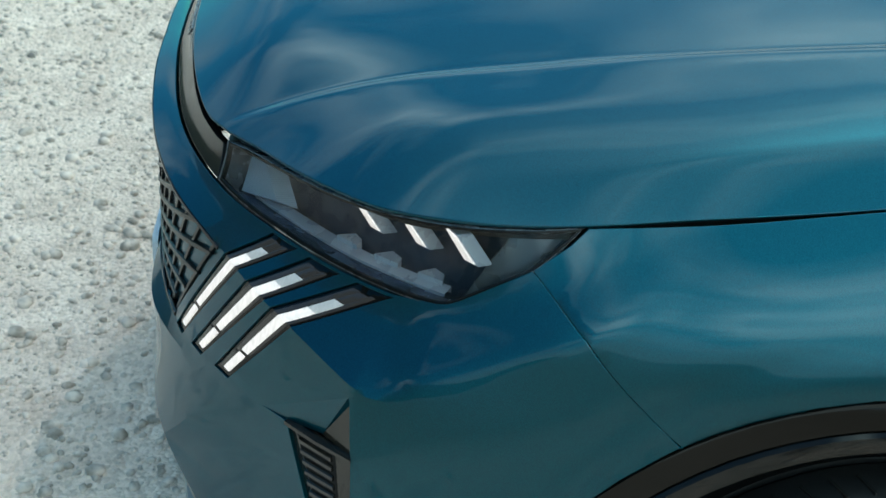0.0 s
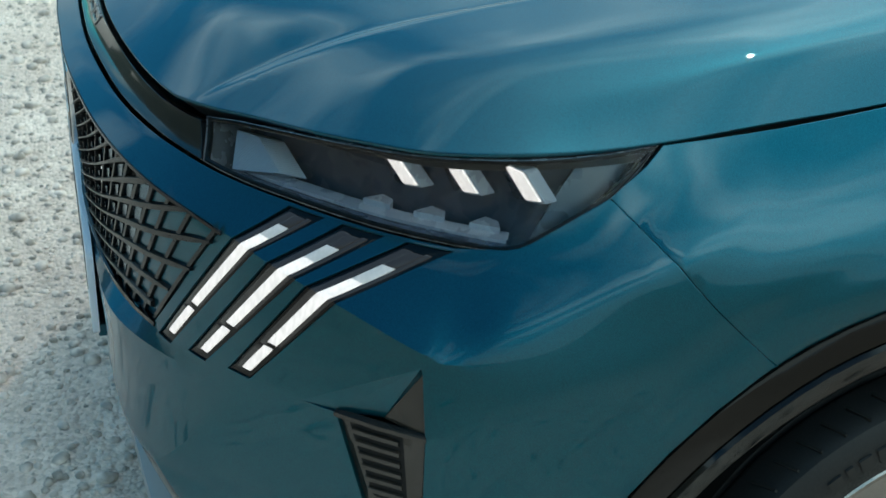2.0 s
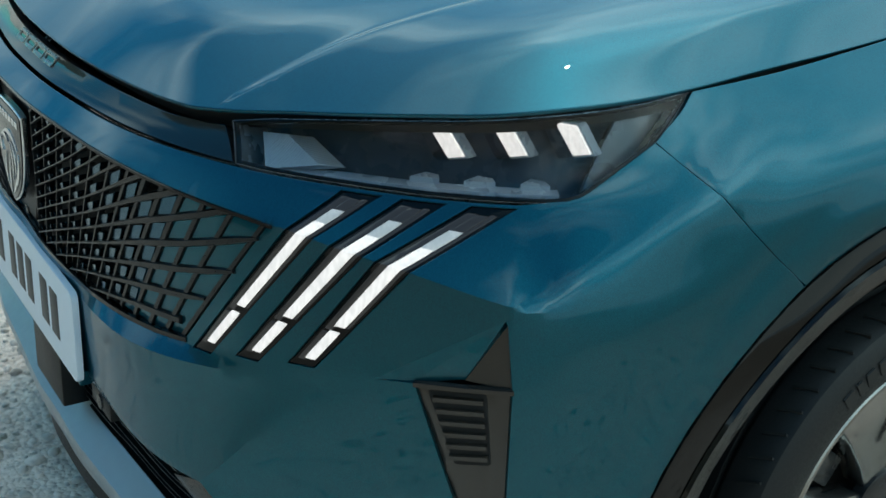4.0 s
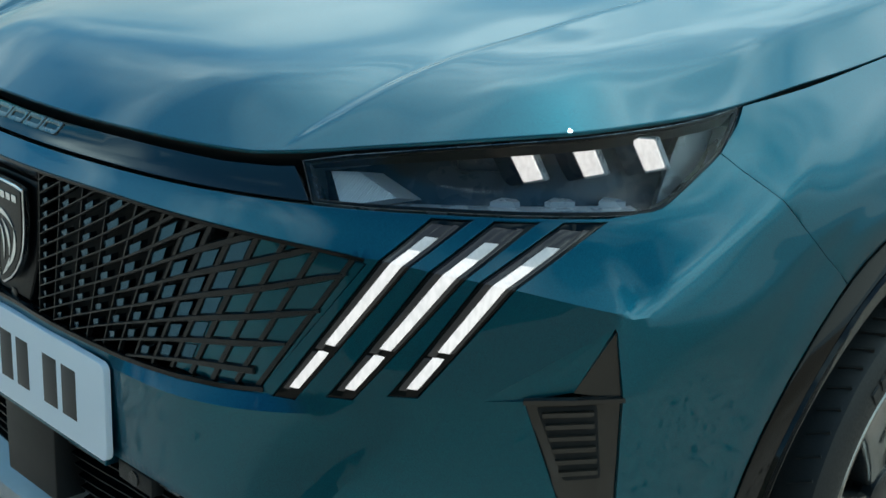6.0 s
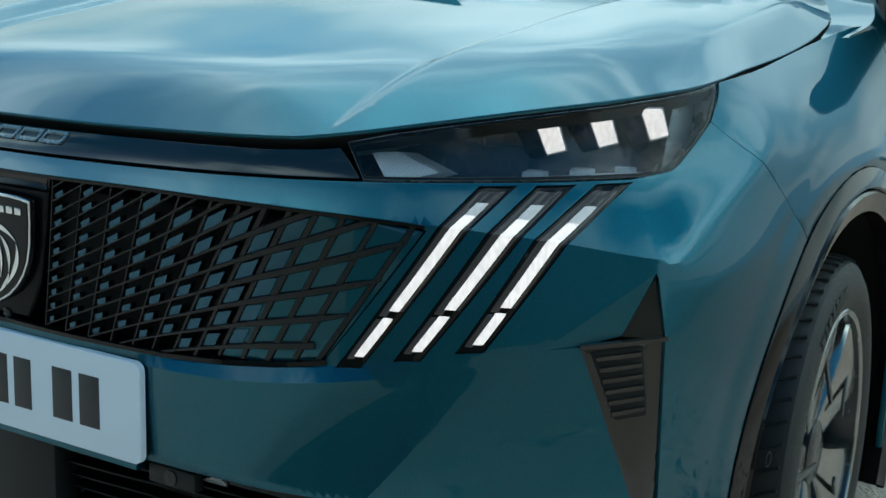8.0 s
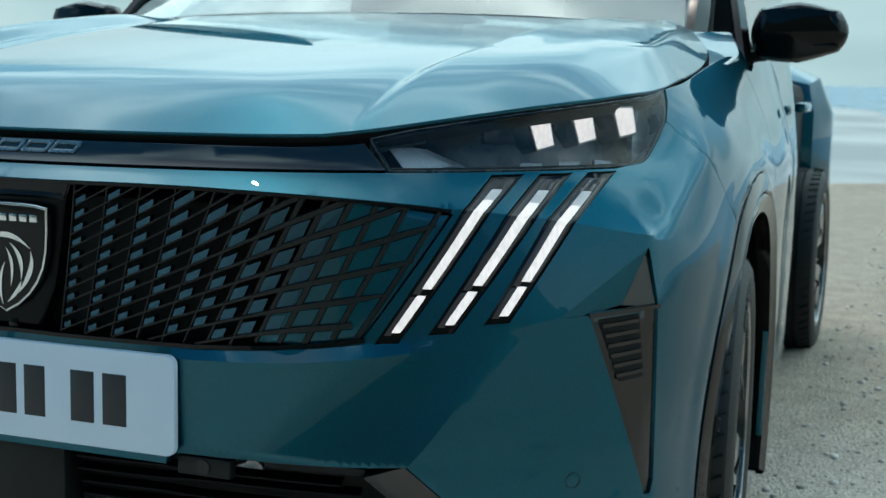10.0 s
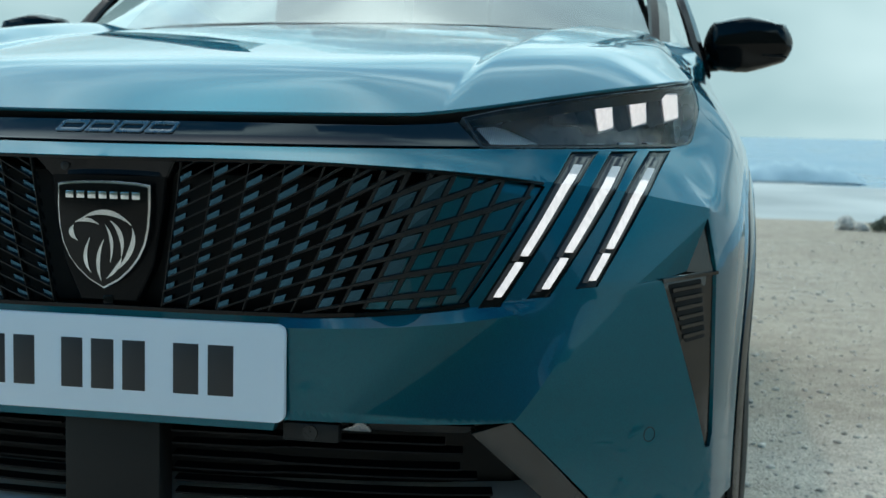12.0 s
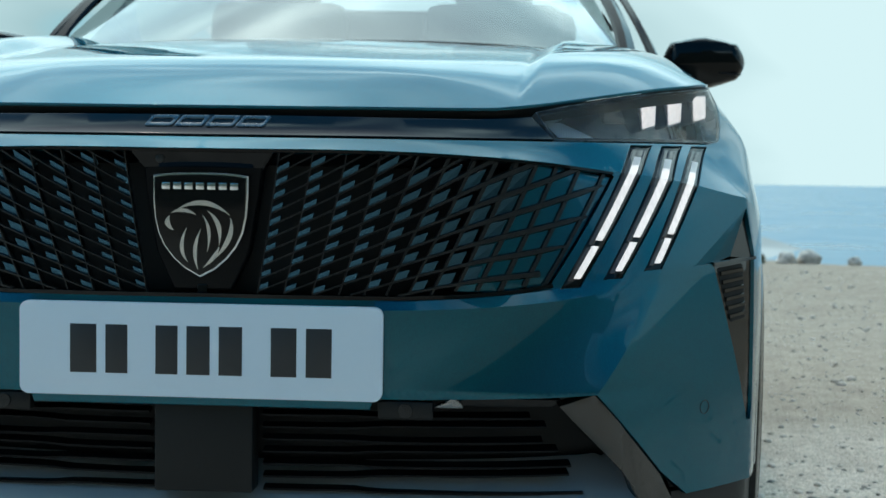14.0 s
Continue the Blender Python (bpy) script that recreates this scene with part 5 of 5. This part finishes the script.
p, n = skin([tuple(left + (0, 0)), tuple((left * .5 + right * .5)), tuple(right + (0, 0))], .003)
fin_parts("cross_bar", tube(p, n, .008, .006), BRONZE)


def fin_at(z, f):
    """A place on the fin at a height and a fraction of its width."""
    s = (float(left[1]) - z) / (float(left[1]) - float(low0[1]))
    t = (float(right[1]) - z) / (float(right[1]) - float(low2[1]))
    a0, a1 = left[0] + (low0[0] - left[0]) * s, right[0] + (low2[0] - right[0]) * t
    return (float(a0 + (a1 - a0) * f), z + .010 * f)


z_top = float(left[1]) - .009
frame_ring = [fin_at(z_top, .12), fin_at(z_top, .72), fin_at(z_top - .092, .72), fin_at(z_top - .092, .20)]
# near-black plate for the shade between the slats
fin_parts("slat_recess", panel(rounded(frame_ring, .004), step=.02, depth=.0052, wall=.002), HOLLOW_SHADE)
for k in range(6):
    z = z_top - .009 - .0148 * k
    p, n = skin([fin_at(z, f) for f in (.15, .42, .69)], .0045)
    fin_parts("slat", tube(p, n, .0085, .0032), BRONZE, "", 20)

# ---------------------------------------------------------------- lower intake
lower = new("lower_intake"); lower.parent = car
tagged(lower, "black lower intake with horizontal slats")
opening = [(0, .486), (20, .489), (33.5, .4975), (41.5, .36), (43, .30), (0, .30)]
# near-black sheet, the intake's inner shade as colour
part("intake_backing", both(panel(opening, step=.03, depth=.10, wall=0)), HOLLOW_SHADE, lower)
for k in range(8):
    z = .452 - .0205 * k
    line = [(a, z + .006 * smoothstep(14, 17, a) * (1 if k % 2 else -1) * .5) for a in np.arange(5.5, 30.5 + k * .95, 1.5)]
    p, n = skin(line, .035)
    pair("intake_slat", (tube(p, n, .005, .012)), INTAKE, lower, "", 20)
# centre post
part("centre_post", box(.155, .05, .16, .004, Matrix.Translation((0, .055, .415))), PLASTIC, lower, "matt black centre post")
# sensor plates and the slim wing above the slats
for sg in (1, -1):
    part("sensor_plate", box(.085, .02, .028, .003, Matrix.Translation((sg * .315, .034, .472))), PLASTIC, lower)
    s_eye = lathe([(0, .0115), (.003, .011), (.0035, .001)], 28)
    bmesh.ops.rotate(s_eye, verts=s_eye.verts, cent=(0, 0, 0), matrix=Matrix.Rotation(radians(-90), 3, "Z"))
    bmesh.ops.translate(s_eye, verts=s_eye.verts, vec=(sg * .315, .0245, .472))
    part("sensor_eye", s_eye, SLAT, lower)
wing = [(22.5, .4755), (31, .4765), (31.5, .486), (24, .4865)]
w_r, w_l = pair("intake_wing", panel(wing, step=.012, depth=.012, wall=.01), GLOSS, lower, "gloss dark strip above the slats")
tip = [(21.3, .474), (23.6, .474), (23.4, .480), (22.7, .490), (22.2, .480)]
pair("wing_tip", panel(tip, step=.006, depth=.008, wall=.008), BADGE, lower, "grey wing tip")
# bronze frame that runs down from the fold
frame_poly = [(31.4, .4795), (34.2, .4965), (42.4, .355), (44.6, .30), (41.0, .30), (38.6, .36)]
pair("intake_frame", panel(frame_poly, step=.015, depth=.002, wall=.02), BRONZE, lower, "dark bronze intake frame")
# skid lip below: an upper slope that catches the sky, then a forward edge
lip_v, lip_f = [], []
st = np.arange(0, 40.6, 1.5)
for a in st:
    for z, dep in ((.352, .085), (.345, .060), (.300, .004), (.288, -.016), (.276, -.020), (.246, -.014), (.236, .02)):
        rise = .05 * smoothstep(36, 47, a)
        p, _ = skin([(a, z + rise)], dep)
        lip_v.append(tuple(p[0]))
for i in range(len(st) - 1):
    for k in range(6):
        lip_f.append((i * 7 + k, i * 7 + k + 1, (i + 1) * 7 + k + 1, (i + 1) * 7 + k))
lip_bm = from_lists(lip_v, lip_f)
for v in lip_bm.verts:
    if abs(v.co.x) < 1e-3:
        v.co.x = 0
lip_bm = both(lip_bm)
bmesh.ops.recalc_face_normals(lip_bm, faces=lip_bm.faces[:])
part("skid_lip", lip_bm, SKID, car, "pale grey skid lip", 30)
under = [(0, .18), (40, .18), (58, .20), (68, .22), (68, .318), (44.6, .318), (44.6, .29), (0, .29)]
part("lower_valance", both(panel(under, step=.03, depth=.01, wall=.02)), PLASTIC, car, "black plastic lower valance")
# parking sensor rings
for a, z in (polar(.803, .227)[0], .455), (71.5, .455):
    p, n = skin([(a, z)], -.0002)
    ring = lathe([(0, .0118), (.0006, .0116), (.0006, .0108), (0, .0106)], 32)
    rot = Vector((1, 0, 0)).rotation_difference(Vector(n[0])).to_matrix()
    bmesh.ops.rotate(ring, verts=ring.verts, cent=(0, 0, 0), matrix=rot)
    bmesh.ops.translate(ring, verts=ring.verts, vec=p[0])
    pair("sensor_ring", ring, SEAL, car)

# ---------------------------------------------------------------- cabin: screen, pillars, roof, mirrors
def loft(curves, closed=False):
    n = len(curves[0])
    verts = [tuple(p) for c in curves for p in c]
    faces = []
    for i in range(len(curves) - 1):
        for k in range(n - 1):
            faces.append((i * n + k, i * n + k + 1, (i + 1) * n + k + 1, (i + 1) * n + k))
    bm = from_lists(verts, faces)
    bmesh.ops.recalc_face_normals(bm, faces=bm.faces[:])
    return bm


base = resample([(-.73, 1.38, 1.135), (-.5, 1.335, 1.155), (0, 1.30, 1.165), (.5, 1.335, 1.155), (.73, 1.38, 1.135)], 24)
roof_f = resample([(-.56, 2.26, 1.56), (-.3, 2.21, 1.60), (0, 2.19, 1.615), (.3, 2.21, 1.60), (.56, 2.26, 1.56)], 24)
mid_c = (base + roof_f) / 2 + np.array([0, -.03, .03])
screen = part("windscreen", loft([base, mid_c, roof_f]), WINDOW, car, "raked windscreen", 60)
screen.visible_shadow = False
part("scuttle", loft([base + [0, -.04, -.025], base + [0, .03, .004]]), PLASTIC, car, "black scuttle below the screen")
roof_b = resample([(-.55, 3.9, 1.56), (-.3, 3.9, 1.60), (0, 3.9, 1.61), (.3, 3.9, 1.60), (.55, 3.9, 1.56)], 24)
part("roof", loft([roof_f, (roof_f + roof_b) / 2 + [0, 0, .03], roof_b]), GLOSS, car, "gloss black roof", 60)
side_top = resample([(.56, 2.10, 1.56), (.57, 2.6, 1.60), (.56, 3.3, 1.59), (.55, 3.9, 1.56)], 12)
side_low = resample([(.865, 1.75, 1.08), (.87, 2.4, 1.09), (.87, 3.2, 1.10), (.84, 3.9, 1.12)], 12)
pair("side_glass", loft([side_low - [.03, 0, 0], side_top]), WINDOW, car, "side windows", 60)
for sg in (1,):
    pil = tube(resample([(.745, 1.37, 1.10), (.735, 1.48, 1.19), (.66, 1.80, 1.40), (.565, 2.10, 1.565)], 14), np.tile([.75, -.45, .48], (14, 1)), .06, .015)
    pair("pillar", pil, GLOSS, car, "gloss black windscreen pillar")
    pil2 = tube(resample([(.845, 1.45, 1.06), (.80, 1.60, 1.20), (.70, 1.92, 1.42), (.60, 2.15, 1.56)], 14), np.tile([.85, -.3, .42], (14, 1)), .05, .012)
    pair("door_frame", pil2, GLOSS, car)
# shoulder between bonnet and screen
sh = loft([resample([(.745, 1.36, 1.13), (.79, 1.27, 1.09), (.82, 1.12, 1.058)], 10), resample([(.80, 1.50, 1.135), (.84, 1.38, 1.09), (.845, 1.2, 1.06)], 10), resample([(.86, 1.6, 1.075), (.85, 1.45, 1.07), (.838, 1.25, 1.052)], 10)])
pair("cowl_shoulder", sh, PAINT, car)

for sg in (1, -1):
    mir = new("door_mirror"); mir.parent = car
    tagged(mir, "gloss black door mirror")
    bm = bmesh.new()
    bmesh.ops.create_cube(bm, size=1)
    bmesh.ops.subdivide_edges(bm, edges=bm.edges[:], cuts=7, use_grid_fill=True)
    for v in bm.verts:
        x, y, z = v.co * 2
        d = Vector((x, y, z)).normalized()
        q = Vector((x, y, z)).lerp(d * 1.12, .62)
        taper = 1 - .22 * max(0, q.x) - .10 * max(0, -q.z)
        v.co = Vector((q.x * .100, q.y * .055 * taper, q.z * .068 * taper + .004 * q.x))
    bmesh.ops.translate(bm, verts=bm.verts, vec=(.948, 1.56, 1.135))
    arm = box(.12, .05, .026, .008, Matrix.Translation((.865, 1.57, 1.085)) @ Matrix.Rotation(radians(-8), 4, "Y"))
    lowc = box(.17, .085, .004, .0015, Matrix.Translation((.955, 1.555, 1.112)) @ Matrix.Rotation(radians(4), 4, "Y"))
    if sg < 0:
        bm, arm, lowc = mirrored(bm), mirrored(arm), mirrored(lowc)
    part("mirror_shell", bm, GLOSS, mir, "", 50)
    part("mirror_arm", arm, PLASTIC, mir)
    part("mirror_seam", lowc, PLASTIC, mir)
for sg in (1, -1):
    part("door_handle", box(.03, .20, .028, .008, Matrix.Translation((sg * .893, 2.35, .955))), PAINT, car)

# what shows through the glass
# near-black block, so the cabin's lower part reads as shade
part("cabin_tub", box(1.5, 2.6, .72, .05, Matrix.Translation((0, 2.75, .66))), HOLLOW_SHADE, car)
part("dashboard", box(1.3, .5, .10, .04, Matrix.Translation((0, 1.66, 1.06))), PLASTIC, car)
for sg in (1, -1):
    part("seat_back", box(.46, .14, .50, .05, Matrix.Translation((sg * .36, 2.55, 1.12)) @ Matrix.Rotation(radians(-14), 4, "X")), SEAT, car, "grey front seat")
    part("headrest", box(.26, .10, .18, .04, Matrix.Translation((sg * .36, 2.64, 1.43))), SEAT, car, "grey headrest")
part("rear_bench", box(1.3, .3, .55, .06, Matrix.Translation((0, 3.35, 1.12))), SEAT, car, "dark rear bench")
# near-black filler blocks, coloured as the shade inside the body
part("engine_bay", box(1.2, .9, .5, .02, Matrix.Translation((0, .85, .60))), HOLLOW_SHADE, car)
part("floor_pan", box(1.5, 4.1, .12, .02, Matrix.Translation((0, 2.3, .26))), HOLLOW_SHADE, car)
part("body_rear", box(1.7, .5, .7, .2, Matrix.Translation((0, 4.1, .75))), PAINT, car)

# ---------------------------------------------------------------- the ground and what lies beyond
rng = np.random.default_rng(7)



def hump(x, y):
    out = 0
    for fx, fy, ph, am in ((.9, .4, .3, .018), (.35, .8, 1.7, .03), (1.9, 1.3, 4.1, .008), (2.7, 3.4, 2.2, .005), (5.3, 4.1, .7, .003)):
        out = out + am * np.sin(fx * x + fy * y + ph) * np.cos(fy * x * .7 - fx * y * .9 + ph * 2)
    near = np.exp(-((x / 2.2) ** 2 + ((y - 2) / 3.2) ** 2))
    return out * (1 - near) - .012 * (1 - near)


def ground_height(x, y):
    """Level gravel round the car, a drop to the sea beyond the edge."""
    edge = 11.0 + 1.2 * np.sin(.35 * x + 1) + .6 * np.sin(.9 * x)
    fall = np.clip(y - edge, 0, None)
    return hump(x, y) - 22 * smoothstep(0, 40, fall) * (fall > 0)


def spread(n, reach, power):
    s = np.linspace(-1, 1, n)
    return np.sign(s) * np.abs(s) ** power * reach


gx, gy = spread(261, 400, 3.2), spread(261, 400, 3.2) + 2.0
GX, GY = np.meshgrid(gx, gy)
GZ = ground_height(GX, GY)
ng = len(gx)
verts = np.stack([GX.ravel(), GY.ravel(), GZ.ravel()], -1)
faces = [(r * ng + c, r * ng + c + 1, (r + 1) * ng + c + 1, (r + 1) * ng + c) for r in range(ng - 1) for c in range(ng - 1)]
ground = part("ground", from_lists(verts, faces), GRAVEL, None, "pale dusty gravel ground", 0)
ground.data.shade_smooth()
tagged(ground, "pale dusty gravel ground", "ground", kind="structure")

sea_bm = from_lists([(-4500, 30, -14), (4500, 30, -14), (4500, 4800, -14), (-4500, 4800, -14)], [(0, 1, 2, 3)])
tagged(part("water", sea_bm, SEA, None, "", 0), "hazy pale blue sea below the plateau", "water", kind="structure")

# low pale coast beside the water
shore = resample([(70, 60, 0), (64, 200, 0), (60, 340, 0), (61, 400, 0), (38, 525, 0), (-42, 770, 0), (-300, 1150, 0), (-900, 1500, 0)], 60)
vs, fs = [], []
for k, (x, y, _) in enumerate(shore):
    for m, s in enumerate((0.0, .04, .15, .4, 1.0)):
        vs.append((x - s * 900, y + s * 60, -14.2 + 1.4 * smoothstep(0, .06, s) + .8 * math.sin(k * .9 + m)))
for k in range(len(shore) - 1):
    for m in range(4):
        fs.append((k * 5 + m, k * 5 + m + 1, (k + 1) * 5 + m + 1, (k + 1) * 5 + m))
coast_bm = from_lists(vs, fs)
bmesh.ops.recalc_face_normals(coast_bm, faces=coast_bm.faces[:])
for fc in coast_bm.faces:
    if fc.normal.z < 0:
        fc.normal_flip()
tagged(part("coast", coast_bm, COAST, None, "", 60), "low pale sandy coast far below", "coast", kind="structure")


def ridge(name, cx, cy, lx, ly, h, base, mat, seed, label, n=40):
    """A long uneven hill."""
    vs, fs = [], []
    for i in range(n + 1):
        for j in range(13):
            s, t = i / n * 2 - 1, j / 12 * 2 - 1
            k = max(0.0, 1 - s * s) ** .7 * max(0.0, 1 - t * t) ** .8
            w = .85 + .28 * noise.fractal(Vector((s * 4 + seed, t * 2, seed)), .9, 2.0, 5)
            vs.append((cx + s * lx, cy + t * ly, base + h * k * w))
    for i in range(n):
        for j in range(12):
            fs.append((i * 13 + j, (i + 1) * 13 + j, (i + 1) * 13 + j + 1, i * 13 + j + 1))
    bm = from_lists(vs, fs)
    bmesh.ops.recalc_face_normals(bm, faces=bm.faces[:])
    return tagged(part(name, bm, mat, None, "", 60), label, "hill", kind="structure")


# the headland's haze is in its base colour
ridge("headland", 24, 425, 22, 12, 6.5, -13.5, HAZED_SCRUB, 3.0, "scrub-covered hump on the far coast, coloured pale with haze")
ridge("hill", 110, -210, 450, 90, 112, -3, SCRUB, 8.0, "dark scrub-covered hills", 60)

# loose stones on the gravel
def stone_mesh(seed, n=1):
    bm = bmesh.new()
    bmesh.ops.create_icosphere(bm, subdivisions=n, radius=1)
    for v in bm.verts:
        k = 1 + .35 * noise.noise(v.co * 1.4 + Vector((seed * 3.1, 0, 0)))
        v.co = Vector((v.co.x * k, v.co.y * k * .8, v.co.z * k * .55))
    me = bpy.data.meshes.new("tmp")
    bm.to_mesh(me)
    bm.free()
    co = np.array([tuple(v.co) for v in me.vertices])
    fc = np.array([tuple(p.vertices) for p in me.polygons])
    bpy.data.meshes.remove(me)
    return co, fc


STONES = [stone_mesh(k) for k in range(6)]


def scatter(name, count, where, size, mat, label):
    vs, fs, base = [], [], 0
    for k in range(count):
        x, y = where()
        s = size()
        co, fc = STONES[int(rng.integers(6))]
        t = rng.uniform(0, 6.28)
        c, sn = math.cos(t), math.sin(t)
        q = co * s
        q = np.stack([q[:, 0] * c - q[:, 1] * sn + x, q[:, 0] * sn + q[:, 1] * c + y, q[:, 2] + float(ground_height(np.array(x), np.array(y))) + s * .12], -1)
        vs.append(q); fs.append(fc + base); base += len(co)
    ob = part(name, from_lists(np.concatenate(vs), [tuple(f) for f in np.concatenate(fs)]), mat, None, "", 0)
    ob.data.shade_smooth()
    return tagged(ob, label, "stones", kind="stuff")


def near_front():
    return rng.uniform(-2.9, .5), rng.uniform(-1.1, .6)


def along_side():
    y = rng.uniform(.6, 10.5)
    return rng.uniform(.9, 1.6 + .45 * y), y


scatter("gravel", 9000, near_front, lambda: float(np.clip(rng.lognormal(-5.05, .55), .002, .024)), STONE, "small pale gravel stones")
def beside():
    x = rng.uniform(1.0, 4.6)
    return x, rng.uniform(-2.2, 1.6)


def ahead():
    return rng.uniform(-2.0, 2.6), rng.uniform(-4.2, -.7)


DARK_STONE = grain(material("dark_stone", (0.2, 0.18, 0.16), 0.9), 25, bump=0.5, distance=0.004, tone=((0.18, 0.16, 0.14), (0.36, 0.32, 0.28)))
for where in (beside, ahead):
    scatter("gravel", 1700, where, lambda: float(np.clip(rng.lognormal(-4.9, .6), .004, .035)), DARK_STONE, "scattered grey-brown stones")
    scatter("gravel", 2600, where, lambda: float(np.clip(rng.lognormal(-4.9, .5), .004, .03)), STONE, "small pale gravel stones")
scatter("gravel", 4200, along_side, lambda: float(np.clip(rng.lognormal(-5.05, .5), .003, .03)), STONE, "small pale gravel stones")

def rock(x, y, size, seed):
    co, fc = stone_mesh(seed, 3)
    bm = from_lists(co * size * np.array([1, 1, 1.5]) + [x, y, float(ground_height(np.array(x), np.array(y))) + size * .35], [tuple(f) for f in fc])
    ob = part("rock", bm, STONE, None, "", 40)
    return tagged(ob, "rough grey rock at the plateau's edge", "rock", "edge rocks")


for x, y, size, seed in ((2.20, 12.1, .11, 11), (2.34, 12.0, .07, 12), (3.20, 12.1, .10, 13), (3.44, 12.2, .12, 14), (3.9, 12.1, .07, 15)):
    rock(x, y, size, seed)


def bush(x, y, spread_x, height, seed):
    """A low dry shrub: many small leaf blades on thin stems."""
    r = np.random.default_rng(seed)
    z0 = float(ground_height(np.array(x), np.array(y)))
    b = new("bush")
    b.location = (x, y, z0)
    tagged(b, "low dry shrub on the gravel edge", "bush")
    vs, fs = [], []
    for k in range(46):
        t, lean = r.uniform(0, 6.28), r.uniform(.1, 1.0)
        tip = np.array([math.cos(t) * spread_x * lean, math.sin(t) * spread_x * .6 * lean, height * (1.1 - .55 * lean * lean) * r.uniform(.7, 1.1)])
        w = .004
        n = len(vs)
        vs += [(-w, 0, 0), (w, 0, 0), (0, w, 0), tuple(tip)]
        fs += [(n, n + 1, n + 3), (n + 1, n + 2, n + 3), (n + 2, n, n + 3)]
    part("stems", from_lists(vs, fs), LEAF, b, "", 0)
    vs, fs = [], []
    for k in range(1500):
        t, rad = r.uniform(0, 6.28), math.sqrt(r.uniform(0, 1))
        c = np.array([math.cos(t) * spread_x * rad, math.sin(t) * spread_x * .6 * rad, height * (1.0 - .6 * rad * rad) * r.uniform(.25, 1.05)])
        d1, d2 = r.normal(size=3) * .016, r.normal(size=3) * .010
        n = len(vs)
        vs += [tuple(c - d1), tuple(c + d2), tuple(c + d1), tuple(c - d2)]
        fs.append((n, n + 1, n + 2, n + 3))
    tagged(part("leaves", from_lists(vs, fs), LEAF, b, "", 0), kind="stuff")


bush(2.68, 11.9, .26, .17, 5)
